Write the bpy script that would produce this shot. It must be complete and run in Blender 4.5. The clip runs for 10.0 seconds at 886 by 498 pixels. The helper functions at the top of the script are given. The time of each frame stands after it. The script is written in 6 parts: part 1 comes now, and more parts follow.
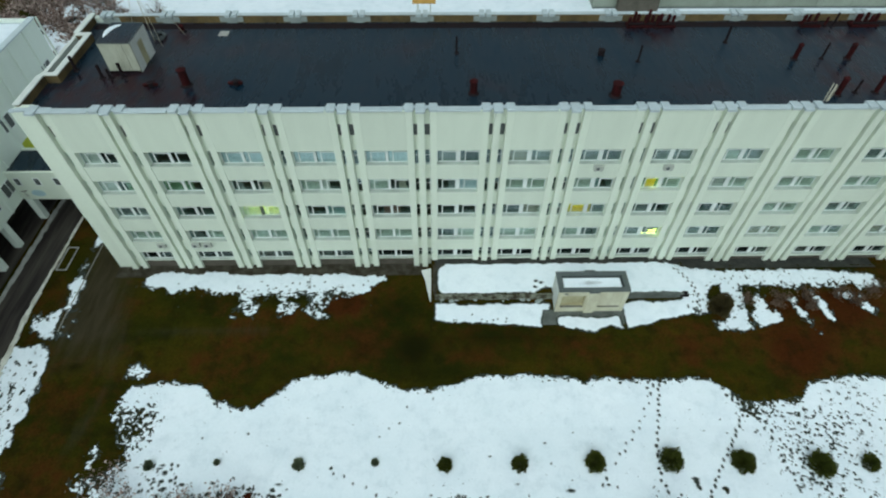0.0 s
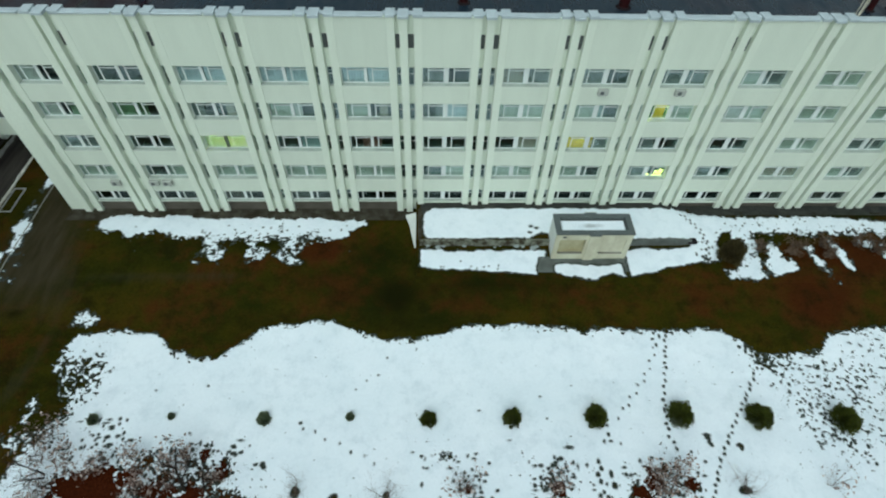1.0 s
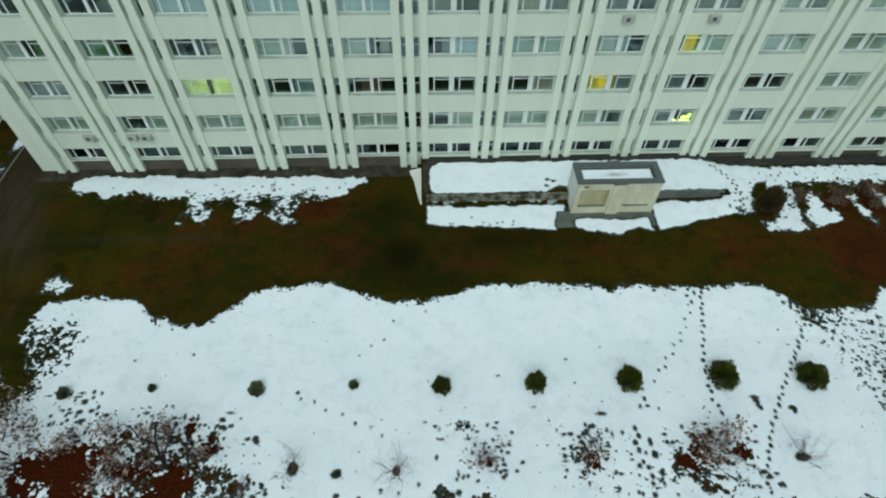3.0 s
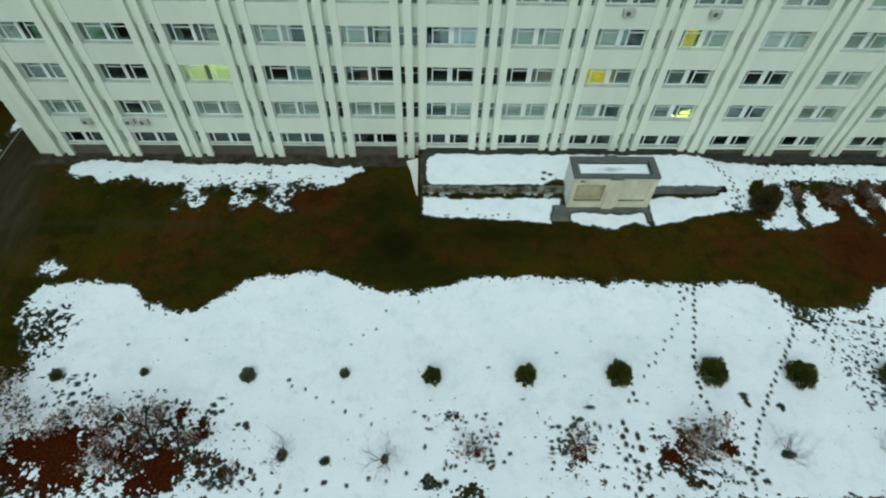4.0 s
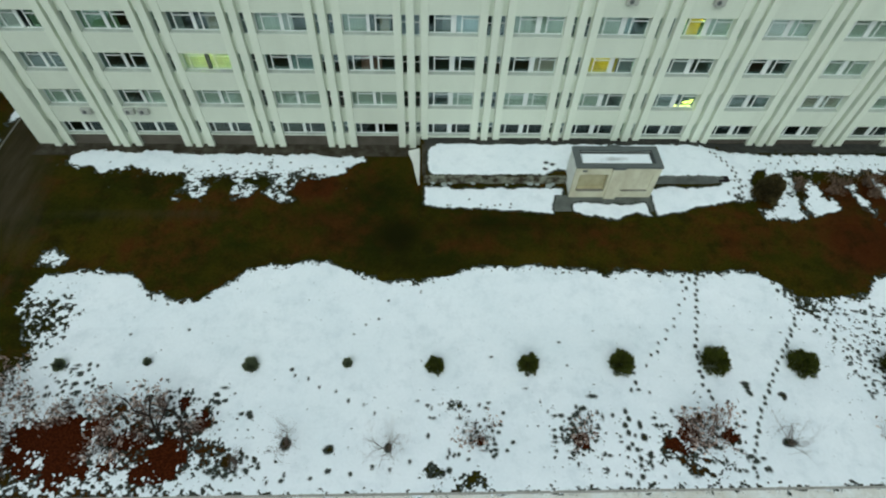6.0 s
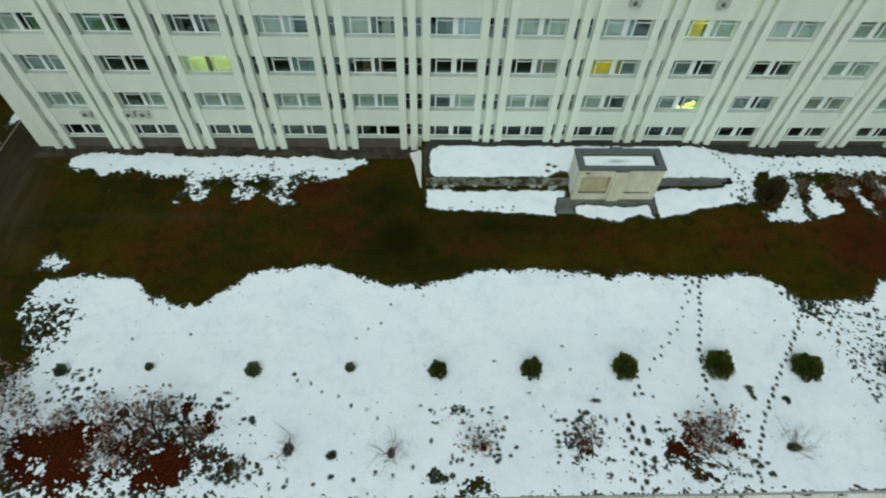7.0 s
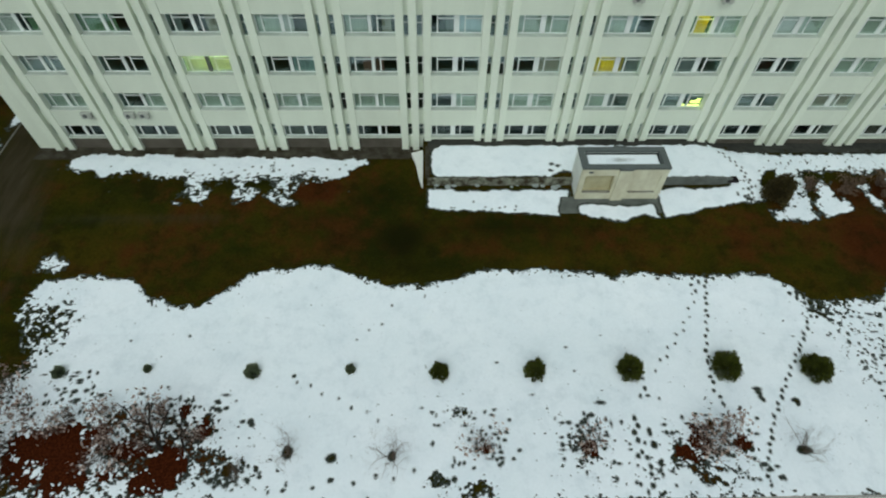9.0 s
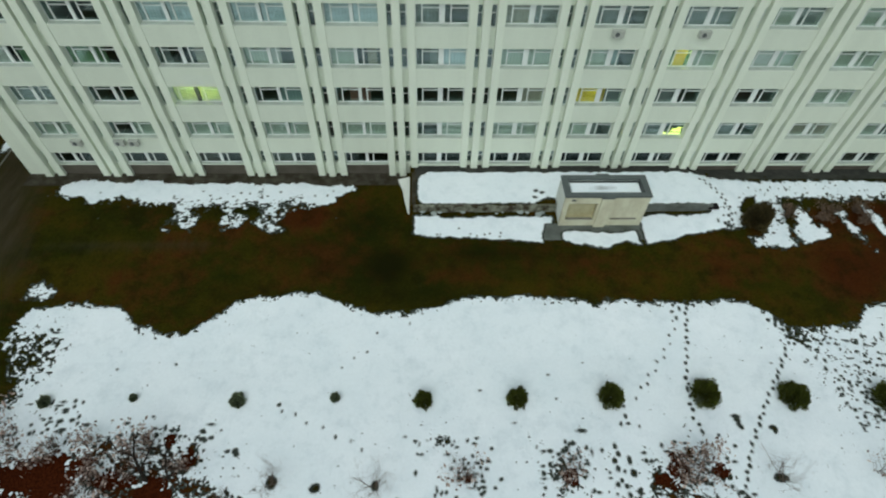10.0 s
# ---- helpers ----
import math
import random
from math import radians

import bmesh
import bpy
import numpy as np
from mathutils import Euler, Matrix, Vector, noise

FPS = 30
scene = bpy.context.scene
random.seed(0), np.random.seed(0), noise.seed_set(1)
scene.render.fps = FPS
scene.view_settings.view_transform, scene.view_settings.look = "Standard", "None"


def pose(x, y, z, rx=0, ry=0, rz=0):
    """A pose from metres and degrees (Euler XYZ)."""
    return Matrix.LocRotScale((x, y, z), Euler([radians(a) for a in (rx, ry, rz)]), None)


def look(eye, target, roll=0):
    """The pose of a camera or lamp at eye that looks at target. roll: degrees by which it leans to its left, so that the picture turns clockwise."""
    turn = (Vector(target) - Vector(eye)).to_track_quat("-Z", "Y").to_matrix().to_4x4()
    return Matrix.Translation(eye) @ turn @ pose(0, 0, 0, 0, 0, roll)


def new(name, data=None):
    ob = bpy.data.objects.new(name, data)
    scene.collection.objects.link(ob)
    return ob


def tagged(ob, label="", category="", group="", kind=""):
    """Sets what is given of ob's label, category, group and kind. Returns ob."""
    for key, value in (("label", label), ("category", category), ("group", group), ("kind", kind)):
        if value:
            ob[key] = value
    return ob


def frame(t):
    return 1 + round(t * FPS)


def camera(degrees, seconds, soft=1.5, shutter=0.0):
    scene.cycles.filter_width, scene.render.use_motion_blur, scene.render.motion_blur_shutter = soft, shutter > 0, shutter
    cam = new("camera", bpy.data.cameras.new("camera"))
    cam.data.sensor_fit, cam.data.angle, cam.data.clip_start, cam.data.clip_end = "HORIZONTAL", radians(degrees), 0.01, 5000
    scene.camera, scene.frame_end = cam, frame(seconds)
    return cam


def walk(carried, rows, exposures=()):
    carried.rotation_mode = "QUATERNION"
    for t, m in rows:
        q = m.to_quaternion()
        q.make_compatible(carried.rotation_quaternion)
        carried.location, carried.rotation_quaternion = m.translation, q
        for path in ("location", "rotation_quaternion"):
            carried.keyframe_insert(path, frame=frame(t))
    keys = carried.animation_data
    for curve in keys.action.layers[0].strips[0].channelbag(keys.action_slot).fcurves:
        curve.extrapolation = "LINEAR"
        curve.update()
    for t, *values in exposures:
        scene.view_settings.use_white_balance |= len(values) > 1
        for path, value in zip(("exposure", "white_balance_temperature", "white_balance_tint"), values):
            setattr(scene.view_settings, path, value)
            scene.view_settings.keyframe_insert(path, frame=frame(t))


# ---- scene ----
cam = camera(78.4, 10.0, soft=2.1)
PATH = [
    (0, (1.181, -35.102, 43.781), (1.205, -33.804, 42.261), 0.3),
    (0.5, (1.18, -35.362, 40.569), (1.246, -34.081, 39.035), 2.4),
    (1, (1.634, -35.3, 37.287), (1.692, -34.03, 35.743), 1.9),
    (1.5, (1.316, -34.71, 34.335), (1.36, -33.455, 32.778), 1.3),
    (2, (1.002, -34.835, 32.049), (1.057, -33.595, 30.481), 1.6),
    (2.5, (0.663, -35.04, 31.793), (0.73, -33.774, 30.246), 0.7),
    (4, (1.34, -35.135, 31.871), (1.4, -33.898, 30.302), 2.2),
    (4.5, (1.274, -35.073, 31.906), (1.336, -33.852, 30.323), 2.2),
    (5, (1.131, -34.994, 31.969), (1.2, -33.773, 30.386), 2.6),
    (6.5, (1.051, -35.316, 31.628), (1.115, -34.105, 30.037), 2.3),
    (7, (0.92, -34.808, 31.848), (0.985, -33.6, 30.255), 2.3),
    (7.5, (0.725, -34.476, 31.836), (0.794, -33.235, 30.269), 2.5),
    (8, (0.829, -34.852, 31.371), (0.895, -33.613, 29.802), 2.6),
    (8.5, (1.023, -34.873, 31.187), (1.082, -33.649, 29.606), 2.3),
    (9, (1.162, -34.745, 31.286), (1.209, -33.524, 29.702), 1.4),
    (9.5, (1.571, -34.688, 31.39), (1.612, -33.479, 29.797), 0.4),
    (10, (1.887, -34.119, 32.543), (1.952, -32.87, 30.982), 2.0),
]
walk(cam, [(t, look(eye, target, roll)) for t, eye, target, roll in PATH], [(0.0, 0.12, 5850, -8), (1.0, 0.10, 5850, -8), (2.5, 0.0, 5920, -9), (5.0, -0.05, 5950, -9), (6.5, -0.06, 6130, -5.5), (10.0, -0.08, 6200, -4.5)])

# ---- sky and sun: a flat overcast winter afternoon ----
world = bpy.data.worlds.new("overcast_sky")
scene.world = world
world.use_nodes = True
wn = world.node_tree
wn.nodes.clear()
w_sky = wn.nodes.new("ShaderNodeTexSky")
w_sky.sky_type = "NISHITA"
w_sky.sun_disc = False
w_sky.sun_elevation = radians(52)
w_sky.sun_rotation = radians(200)
w_sky.dust_density = 4.0
w_hsv = wn.nodes.new("ShaderNodeHueSaturation")
w_hsv.inputs["Saturation"].default_value = 0.18
w_bg = wn.nodes.new("ShaderNodeBackground")
w_bg.inputs["Strength"].default_value = 0.114
w_out = wn.nodes.new("ShaderNodeOutputWorld")
wn.links.new(w_sky.outputs[0], w_hsv.inputs["Color"])
wn.links.new(w_hsv.outputs[0], w_bg.inputs["Color"])
wn.links.new(w_bg.outputs[0], w_out.inputs["Surface"])
sun = new("sun", bpy.data.lights.new("sun", "SUN"))
sun.data.energy = 0.30
sun.data.angle = radians(70)
sun.data.color = (1.0, 0.98, 0.94)
sun.matrix_world = look((-10, -14, 80), (0, 0, 0))


# ---- materials ----
def material(name, build, **kw):
    m = bpy.data.materials.new(name)
    m.use_nodes = True
    nt = m.node_tree
    bsdf = nt.nodes["Principled BSDF"]
    build(nt, bsdf, **kw)
    return m


def tex_coords(nt, scale=(1, 1, 1), kind="Object"):
    tc = nt.nodes.new("ShaderNodeTexCoord")
    mp = nt.nodes.new("ShaderNodeMapping")
    mp.inputs["Scale"].default_value = scale
    nt.links.new(tc.outputs[kind], mp.inputs["Vector"])
    return mp.outputs[0]


def world_coords(nt, scale=(1, 1, 1)):
    g = nt.nodes.new("ShaderNodeNewGeometry")
    mp = nt.nodes.new("ShaderNodeMapping")
    mp.inputs["Scale"].default_value = scale
    nt.links.new(g.outputs["Position"], mp.inputs["Vector"])
    return mp.outputs[0]


def noise_tex(nt, vec, scale, detail=4.0, rough=0.55):
    n = nt.nodes.new("ShaderNodeTexNoise")
    n.inputs["Scale"].default_value = scale
    n.inputs["Detail"].default_value = detail
    n.inputs["Roughness"].default_value = rough
    nt.links.new(vec, n.inputs["Vector"])
    return n.outputs["Fac"]


def ramp(nt, fac, stops):
    r = nt.nodes.new("ShaderNodeValToRGB")
    els = r.color_ramp.elements
    while len(els) < len(stops):
        els.new(0.5)
    for e, (p, c) in zip(els, stops):
        e.position = p
        e.color = (*c, 1) if len(c) == 3 else c
    nt.links.new(fac, r.inputs["Fac"])
    return r.outputs["Color"]


def mix(nt, fac, a, b, mode="MIX"):
    m = nt.nodes.new("ShaderNodeMix")
    m.data_type = "RGBA"
    m.blend_type = mode
    for sock, val in ((m.inputs["Factor"], fac), (m.inputs["A"], a), (m.inputs["B"], b)):
        if isinstance(val, (int, float)):
            sock.default_value = val
        elif isinstance(val, tuple):
            sock.default_value = (*val, 1)
        else:
            nt.links.new(val, sock)
    return m.outputs["Result"]


def bump(nt, bsdf, height, strength=0.2, distance=0.02):
    b = nt.nodes.new("ShaderNodeBump")
    b.inputs["Strength"].default_value = strength
    b.inputs["Distance"].default_value = distance
    nt.links.new(height, b.inputs["Height"])
    nt.links.new(b.outputs[0], bsdf.inputs["Normal"])


def shade_by_object(nt, col, amount):
    oi = nt.nodes.new("ShaderNodeObjectInfo")
    r = ramp(nt, oi.outputs["Random"], [(0.0, (1 - amount,) * 3), (1.0, (1 + amount * 0.0,) * 3)])
    return mix(nt, 1.0, col, r, "MULTIPLY")


def surface(nt, bsdf, base, dirt=None, amount=0.5, scale=0.6, grain=25.0, rough=0.8, relief=0.15, stretch=(1, 1, 1), metal=0.0, per_object=0.0, spec=0.3):
    """Two scales of variation: wide stains and fine grain."""
    vec = world_coords(nt, stretch)
    wide = noise_tex(nt, vec, scale, 5.0, 0.6)
    fine = noise_tex(nt, world_coords(nt), grain, 3.0)
    dirt = dirt or tuple(c * 0.6 for c in base)
    f = ramp(nt, wide, [(0.38, (0, 0, 0)), (0.78, (amount,) * 3)])
    col = mix(nt, f, base, dirt)
    g = ramp(nt, fine, [(0.25, (0.86,) * 3), (0.75, (1.06,) * 3)])
    col = mix(nt, 1.0, col, g, "MULTIPLY")
    if per_object:
        col = shade_by_object(nt, col, per_object)
    nt.links.new(col, bsdf.inputs["Base Color"])
    bsdf.inputs["Roughness"].default_value = rough
    bsdf.inputs["Metallic"].default_value = metal
    bsdf.inputs["Specular IOR Level"].default_value = spec
    bump(nt, bsdf, fine, relief, 0.01)


M = {}
M["facade"] = material("facade_paint", surface, base=(0.74, 0.795, 0.68), dirt=(0.60, 0.65, 0.545), amount=0.42, scale=0.5, stretch=(1.6, 1.6, 0.25), per_object=0.05)
M["fin"] = material("fin_paint", surface, base=(0.79, 0.845, 0.725), dirt=(0.65, 0.695, 0.585), amount=0.4, scale=0.5, stretch=(2.5, 2.5, 0.2), per_object=0.05)
M["side_wall"] = material("side_wall_paint", surface, base=(0.84, 0.90, 0.83), dirt=(0.69, 0.75, 0.67), amount=0.6, scale=0.3, stretch=(1.2, 1.2, 0.3))
M["plinth"] = material("plinth_render", surface, base=(0.12, 0.105, 0.085), dirt=(0.06, 0.055, 0.04), amount=0.8, scale=0.9)
M["zinc"] = material("zinc_sheet", surface, base=(0.60, 0.67, 0.70), dirt=(0.42, 0.48, 0.51), amount=0.6, scale=1.2, rough=0.5, metal=0.15, per_object=0.08, relief=0.05)
M["ochre"] = material("ochre_render", surface, base=(0.16, 0.115, 0.048), dirt=(0.03, 0.024, 0.016), amount=0.9, scale=0.7)
M["white_render"] = material("white_render", surface, base=(0.74, 0.76, 0.72), dirt=(0.5, 0.5, 0.46), amount=0.6, scale=0.8)
M["kiosk"] = material("kiosk_render", surface, base=(0.66, 0.65, 0.50), dirt=(0.44, 0.40, 0.27), amount=0.85, scale=1.1, stretch=(1.2, 1.2, 0.5))
M["hut"] = material("hut_render", surface, base=(0.50, 0.51, 0.42), dirt=(0.34, 0.33, 0.25), amount=0.9, scale=1.2, stretch=(1.4, 1.4, 0.5))
M["kiosk_panel"] = material("kiosk_panel_paint", surface, base=(0.50, 0.47, 0.30), dirt=(0.33, 0.28, 0.16), amount=0.8, scale=1.3)
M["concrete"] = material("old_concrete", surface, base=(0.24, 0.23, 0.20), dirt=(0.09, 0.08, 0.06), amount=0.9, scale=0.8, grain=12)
M["pale_pier"] = material("weathered_pier", surface, base=(0.36, 0.40, 0.39), dirt=(0.22, 0.25, 0.24), amount=0.8, scale=1.0)
M["dull_wall"] = material("dull_grey_wall", surface, base=(0.30, 0.33, 0.28), dirt=(0.2, 0.22, 0.18), amount=0.8, scale=0.4)
M["muddy_concrete"] = material("muddy_concrete", surface, spec=0.08, base=(0.032, 0.027, 0.018), dirt=(0.11, 0.10, 0.078), amount=0.9, scale=1.1, grain=9)
# concrete whose dark tone includes the shade at the building's foot
M["wet_concrete"] = material("wet_concrete", surface, spec=0.1, base=(0.036, 0.038, 0.034), dirt=(0.085, 0.08, 0.07), amount=0.8, scale=1.1, grain=9)
M["grey_slab"] = material("grey_concrete_slab", surface, spec=0.1, base=(0.135, 0.145, 0.135), dirt=(0.06, 0.065, 0.055), amount=0.9, scale=0.9, grain=9)
M["mossy_concrete"] = material("mossy_concrete", surface, spec=0.08, base=(0.044, 0.036, 0.022), dirt=(0.36, 0.38, 0.31), amount=0.95, scale=1.7, grain=7)
M["parapet_grey"] = material("grey_parapet", surface, base=(0.11, 0.125, 0.125), dirt=(0.07, 0.08, 0.08), amount=0.6, scale=1.0)
M["kerb"] = material("kerb_concrete", surface, base=(0.38, 0.37, 0.35), dirt=(0.2, 0.19, 0.17), amount=0.8, scale=1.5)
M["frame"] = material("white_window_frame", surface, base=(0.88, 0.92, 0.90), dirt=(0.76, 0.80, 0.78), amount=0.4, rough=0.5, relief=0.03, per_object=0.1)
M["sill"] = material("stained_sill", surface, base=(0.50, 0.55, 0.49), dirt=(0.30, 0.33, 0.29), amount=0.9, scale=0.9, rough=0.7)
M["room"] = material("room_paint", surface, base=(0.17, 0.29, 0.27), dirt=(0.11, 0.19, 0.18), amount=0.6)
M["room_floor"] = material("room_floor", surface, base=(0.06, 0.135, 0.125), dirt=(0.04, 0.09, 0.085), amount=0.6, rough=0.6)
M["red_pipe"] = material("red_oxide_paint", surface, base=(0.040, 0.007, 0.008), dirt=(0.014, 0.006, 0.007), amount=0.9, scale=2.0, rough=0.8, spec=0.1)
M["dark_pipe"] = material("dark_iron", surface, base=(0.014, 0.012, 0.014), dirt=(0.028, 0.012, 0.012), amount=0.7, scale=3.0, rough=0.8, spec=0.1)
M["bare_metal"] = material("bare_galvanised", surface, base=(0.62, 0.58, 0.46), dirt=(0.4, 0.36, 0.28), amount=0.5, scale=3.0, rough=0.4, metal=0.5)
M["asphalt"] = material("wet_asphalt", surface, base=(0.024, 0.020, 0.019), dirt=(0.11, 0.095, 0.08), amount=0.8, scale=0.7, stretch=(2.2, 0.16, 1), grain=30, rough=0.5, spec=0.12)
M["slush"] = material("slushy_pavement", surface, base=(0.80, 0.82, 0.82), dirt=(0.52, 0.47, 0.38), amount=0.9, scale=0.8, grain=6, rough=0.6)
M["bark"] = material("bark", surface, spec=0.05, base=(0.022, 0.018, 0.016), dirt=(0.045, 0.036, 0.03), amount=0.8, scale=4.0)
M["twig"] = material("twig_bark", surface, base=(0.13, 0.10, 0.085), dirt=(0.07, 0.05, 0.042), amount=0.8, scale=4.0, spec=0.05)
M["ac_case"] = material("ac_casing", surface, base=(0.47, 0.49, 0.44), dirt=(0.34, 0.35, 0.31), amount=0.6, scale=3.0, rough=0.5)
M["dark_grille"] = material("dark_grille", surface, base=(0.10, 0.11, 0.11), amount=0.4, scale=3.0, rough=0.5)
M["yellow"] = material("yellow_panel", surface, base=(0.52, 0.56, 0.05), dirt=(0.38, 0.38, 0.05), amount=0.5)
M["orange_wood"] = material("orange_planks", surface, base=(0.55, 0.33, 0.08), dirt=(0.35, 0.2, 0.06), amount=0.7, scale=2.0)
M["blue_decor"] = material("pale_blue_paint", surface, base=(0.45, 0.60, 0.64), amount=0.4)


def rust_reach(nt, centre, reach):
    """One near a point of the roof, falling to nothing at its reach."""
    g = nt.nodes.new("ShaderNodeNewGeometry")
    d = nt.nodes.new("ShaderNodeVectorMath")
    d.operation = "DISTANCE"
    d.inputs[1].default_value = centre
    nt.links.new(g.outputs["Position"], d.inputs[0])
    s = nt.nodes.new("ShaderNodeMath")
    s.operation = "DIVIDE"
    s.inputs[1].default_value = reach
    nt.links.new(d.outputs["Value"], s.inputs[0])
    return ramp(nt, s.outputs[0], [(0.2, (1, 1, 1)), (1.0, (0, 0, 0))])


def bitumen(nt, bsdf):
    vec = world_coords(nt)
    wide = noise_tex(nt, vec, 0.16, 5.0, 0.6)
    mid = noise_tex(nt, world_coords(nt, (1.0, 0.25, 1.0)), 0.9, 5.0, 0.65)
    fine = noise_tex(nt, vec, 18.0, 3.0)
    col = ramp(nt, wide, [(0.3, (0.006, 0.018, 0.032)), (0.55, (0.010, 0.021, 0.033)), (0.78, (0.022, 0.018, 0.026))])
    # rust washed down from the pipes
    streaks = noise_tex(nt, world_coords(nt, (1.0, 0.5, 1.0)), 1.1, 5.0, 0.65)
    for centre, reach in (((-23.5, 4.4, 18.4), 6.0), ((21.6, 13.4, 18.4), 4.2), ((39.5, 13.0, 18.4), 6.0), ((-28.6, 4.0, 18.4), 4.2), ((36.5, 5.0, 18.4), 4.5), ((-22.5, 12.5, 18.4), 4.0), ((-19.0, 3.6, 18.4), 3.5), ((-25.4, 5.4, 18.4), 3.2)):
        near = rust_reach(nt, centre, reach)
        wet = mix(nt, 1.0, near, ramp(nt, streaks, [(0.34, (0, 0, 0)), (0.58, (1, 1, 1))]), "MULTIPLY")
        col = mix(nt, wet, col, (0.021, 0.007, 0.010))
    col = mix(nt, 1.0, col, ramp(nt, mid, [(0.3, (0.75,) * 3), (0.7, (1.25,) * 3)]), "MULTIPLY")
    nt.links.new(col, bsdf.inputs["Base Color"])
    nt.links.new(ramp(nt, mid, [(0.35, (0.16,) * 3), (0.65, (0.5,) * 3)]), bsdf.inputs["Roughness"])
    bsdf.inputs["Specular IOR Level"].default_value = 0.25
    bump(nt, bsdf, fine, 0.08, 0.01)


M["bitumen"] = material("wet_bitumen", bitumen)


def lawn(nt, bsdf):
    vec = world_coords(nt)
    wide = noise_tex(nt, world_coords(nt, (0.75, 1.4, 1.0)), 0.16, 5.0, 0.62)
    mid = noise_tex(nt, vec, 0.55, 5.0, 0.65)
    fine = noise_tex(nt, vec, 7.0, 5.0, 0.7)
    col = ramp(nt, wide, [(0.36, (0.014, 0.017, 0.0018)), (0.50, (0.026, 0.0235, 0.0021)), (0.66, (0.039, 0.029, 0.0026))])
    at = nt.nodes.new("ShaderNodeAttribute")
    at.attribute_name = "leaf_cover"
    cover = mix(nt, 0.5, at.outputs["Fac"], ramp(nt, noise_tex(nt, vec, 0.8, 6.0, 0.62), [(0.3, (0, 0, 0)), (0.7, (1, 1, 1))]))
    col = mix(nt, ramp(nt, cover, [(0.34, (0, 0, 0)), (0.72, (1, 1, 1))]), col, (0.048, 0.0185, 0.0038))
    # deep layers of rust-red leaves
    col = mix(nt, ramp(nt, mix(nt, 0.25, at.outputs["Fac"], mid), [(0.72, (0, 0, 0)), (0.90, (0.9,) * 3)]), col, (0.040, 0.0105, 0.0026))
    col = mix(nt, ramp(nt, mid, [(0.50, (0, 0, 0)), (0.70, (0.75,) * 3)]), col, (0.012, 0.011, 0.002))
    col = mix(nt, 1.0, col, ramp(nt, fine, [(0.25, (0.55,) * 3), (0.78, (1.5,) * 3)]), "MULTIPLY")
    nt.links.new(col, bsdf.inputs["Base Color"])
    # trodden mud by the corner
    tr = nt.nodes.new("ShaderNodeAttribute")
    tr.attribute_name = "trodden"
    streak = noise_tex(nt, world_coords(nt, (1.6, 0.25, 1.0)), 0.9, 5.0, 0.65)
    mud = ramp(nt, streak, [(0.3, (0.026, 0.021, 0.010)), (0.7, (0.052, 0.043, 0.028))])
    col = mix(nt, ramp(nt, mix(nt, 0.3, tr.outputs["Fac"], streak), [(0.18, (0, 0, 0)), (0.75, (0.85,) * 3)]), col, mud)
    # sodden hollows
    sod = nt.nodes.new("ShaderNodeAttribute")
    sod.attribute_name = "sodden"
    nt.links.new(mix(nt, sod.outputs["Fac"], col, (0.007, 0.0075, 0.0012)), bsdf.inputs["Base Color"])
    bsdf.inputs["Roughness"].default_value = 0.9
    bsdf.inputs["Specular IOR Level"].default_value = 0.03
    bump(nt, bsdf, fine, 0.6, 0.05)


M["lawn"] = material("wet_winter_lawn", lawn)


def litter(nt, bsdf):
    vec = world_coords(nt)
    fine = noise_tex(nt, vec, 9.0, 4.0, 0.7)
    col = ramp(nt, fine, [(0.25, (0.006, 0.002, 0.001)), (0.5, (0.036, 0.0074, 0.0019)), (0.75, (0.088, 0.021, 0.007))])
    nt.links.new(col, bsdf.inputs["Base Color"])
    bsdf.inputs["Roughness"].default_value = 0.85
    bsdf.inputs["Specular IOR Level"].default_value = 0.03
    bump(nt, bsdf, fine, 0.6, 0.04)


M["litter"] = material("rust_leaf_litter", litter)


def snow(nt, bsdf, thin=False):
    vec = world_coords(nt)
    wide = noise_tex(nt, vec, 0.25, 4.0, 0.6)
    fine = noise_tex(nt, vec, 5.0, 4.0, 0.6)
    col = ramp(nt, wide, [(0.3, (0.80, 0.86, 0.925)), (0.7, (0.88, 0.92, 0.98))])
    col = mix(nt, 1.0, col, ramp(nt, fine, [(0.2, (0.94,) * 3), (0.7, (1.0,) * 3)]), "MULTIPLY")
    smudge = noise_tex(nt, vec, 0.9, 6.0, 0.7)
    col = mix(nt, 1.0, col, ramp(nt, smudge, [(0.26, (0.86, 0.88, 0.89)), (0.50, (1.0, 1.0, 1.0))]), "MULTIPLY")
    if thin:
        # wet grass showing through where the sheet is thin
        at = nt.nodes.new("ShaderNodeAttribute")
        at.attribute_name = "thickness"
        ad = nt.nodes.new("ShaderNodeMath")
        ad.operation = "MULTIPLY_ADD"
        ad.inputs[1].default_value = 26.0
        nt.links.new(at.outputs["Fac"], ad.inputs[0])
        nt.links.new(ramp(nt, noise_tex(nt, vec, 9.0, 4.0, 0.7), [(0.3, (0, 0, 0)), (0.7, (0.34,) * 3)]), ad.inputs[2])
        col = mix(nt, ramp(nt, ad.outputs[0], [(0.12, (0, 0, 0)), (0.42, (0.55,) * 3), (0.78, (1, 1, 1))]), (0.034, 0.040, 0.034), col)
    nt.links.new(col, bsdf.inputs["Base Color"])
    bsdf.inputs["Roughness"].default_value = 0.75
    bsdf.inputs["Specular IOR Level"].default_value = 0.15
    bump(nt, bsdf, fine, 0.12, 0.04)


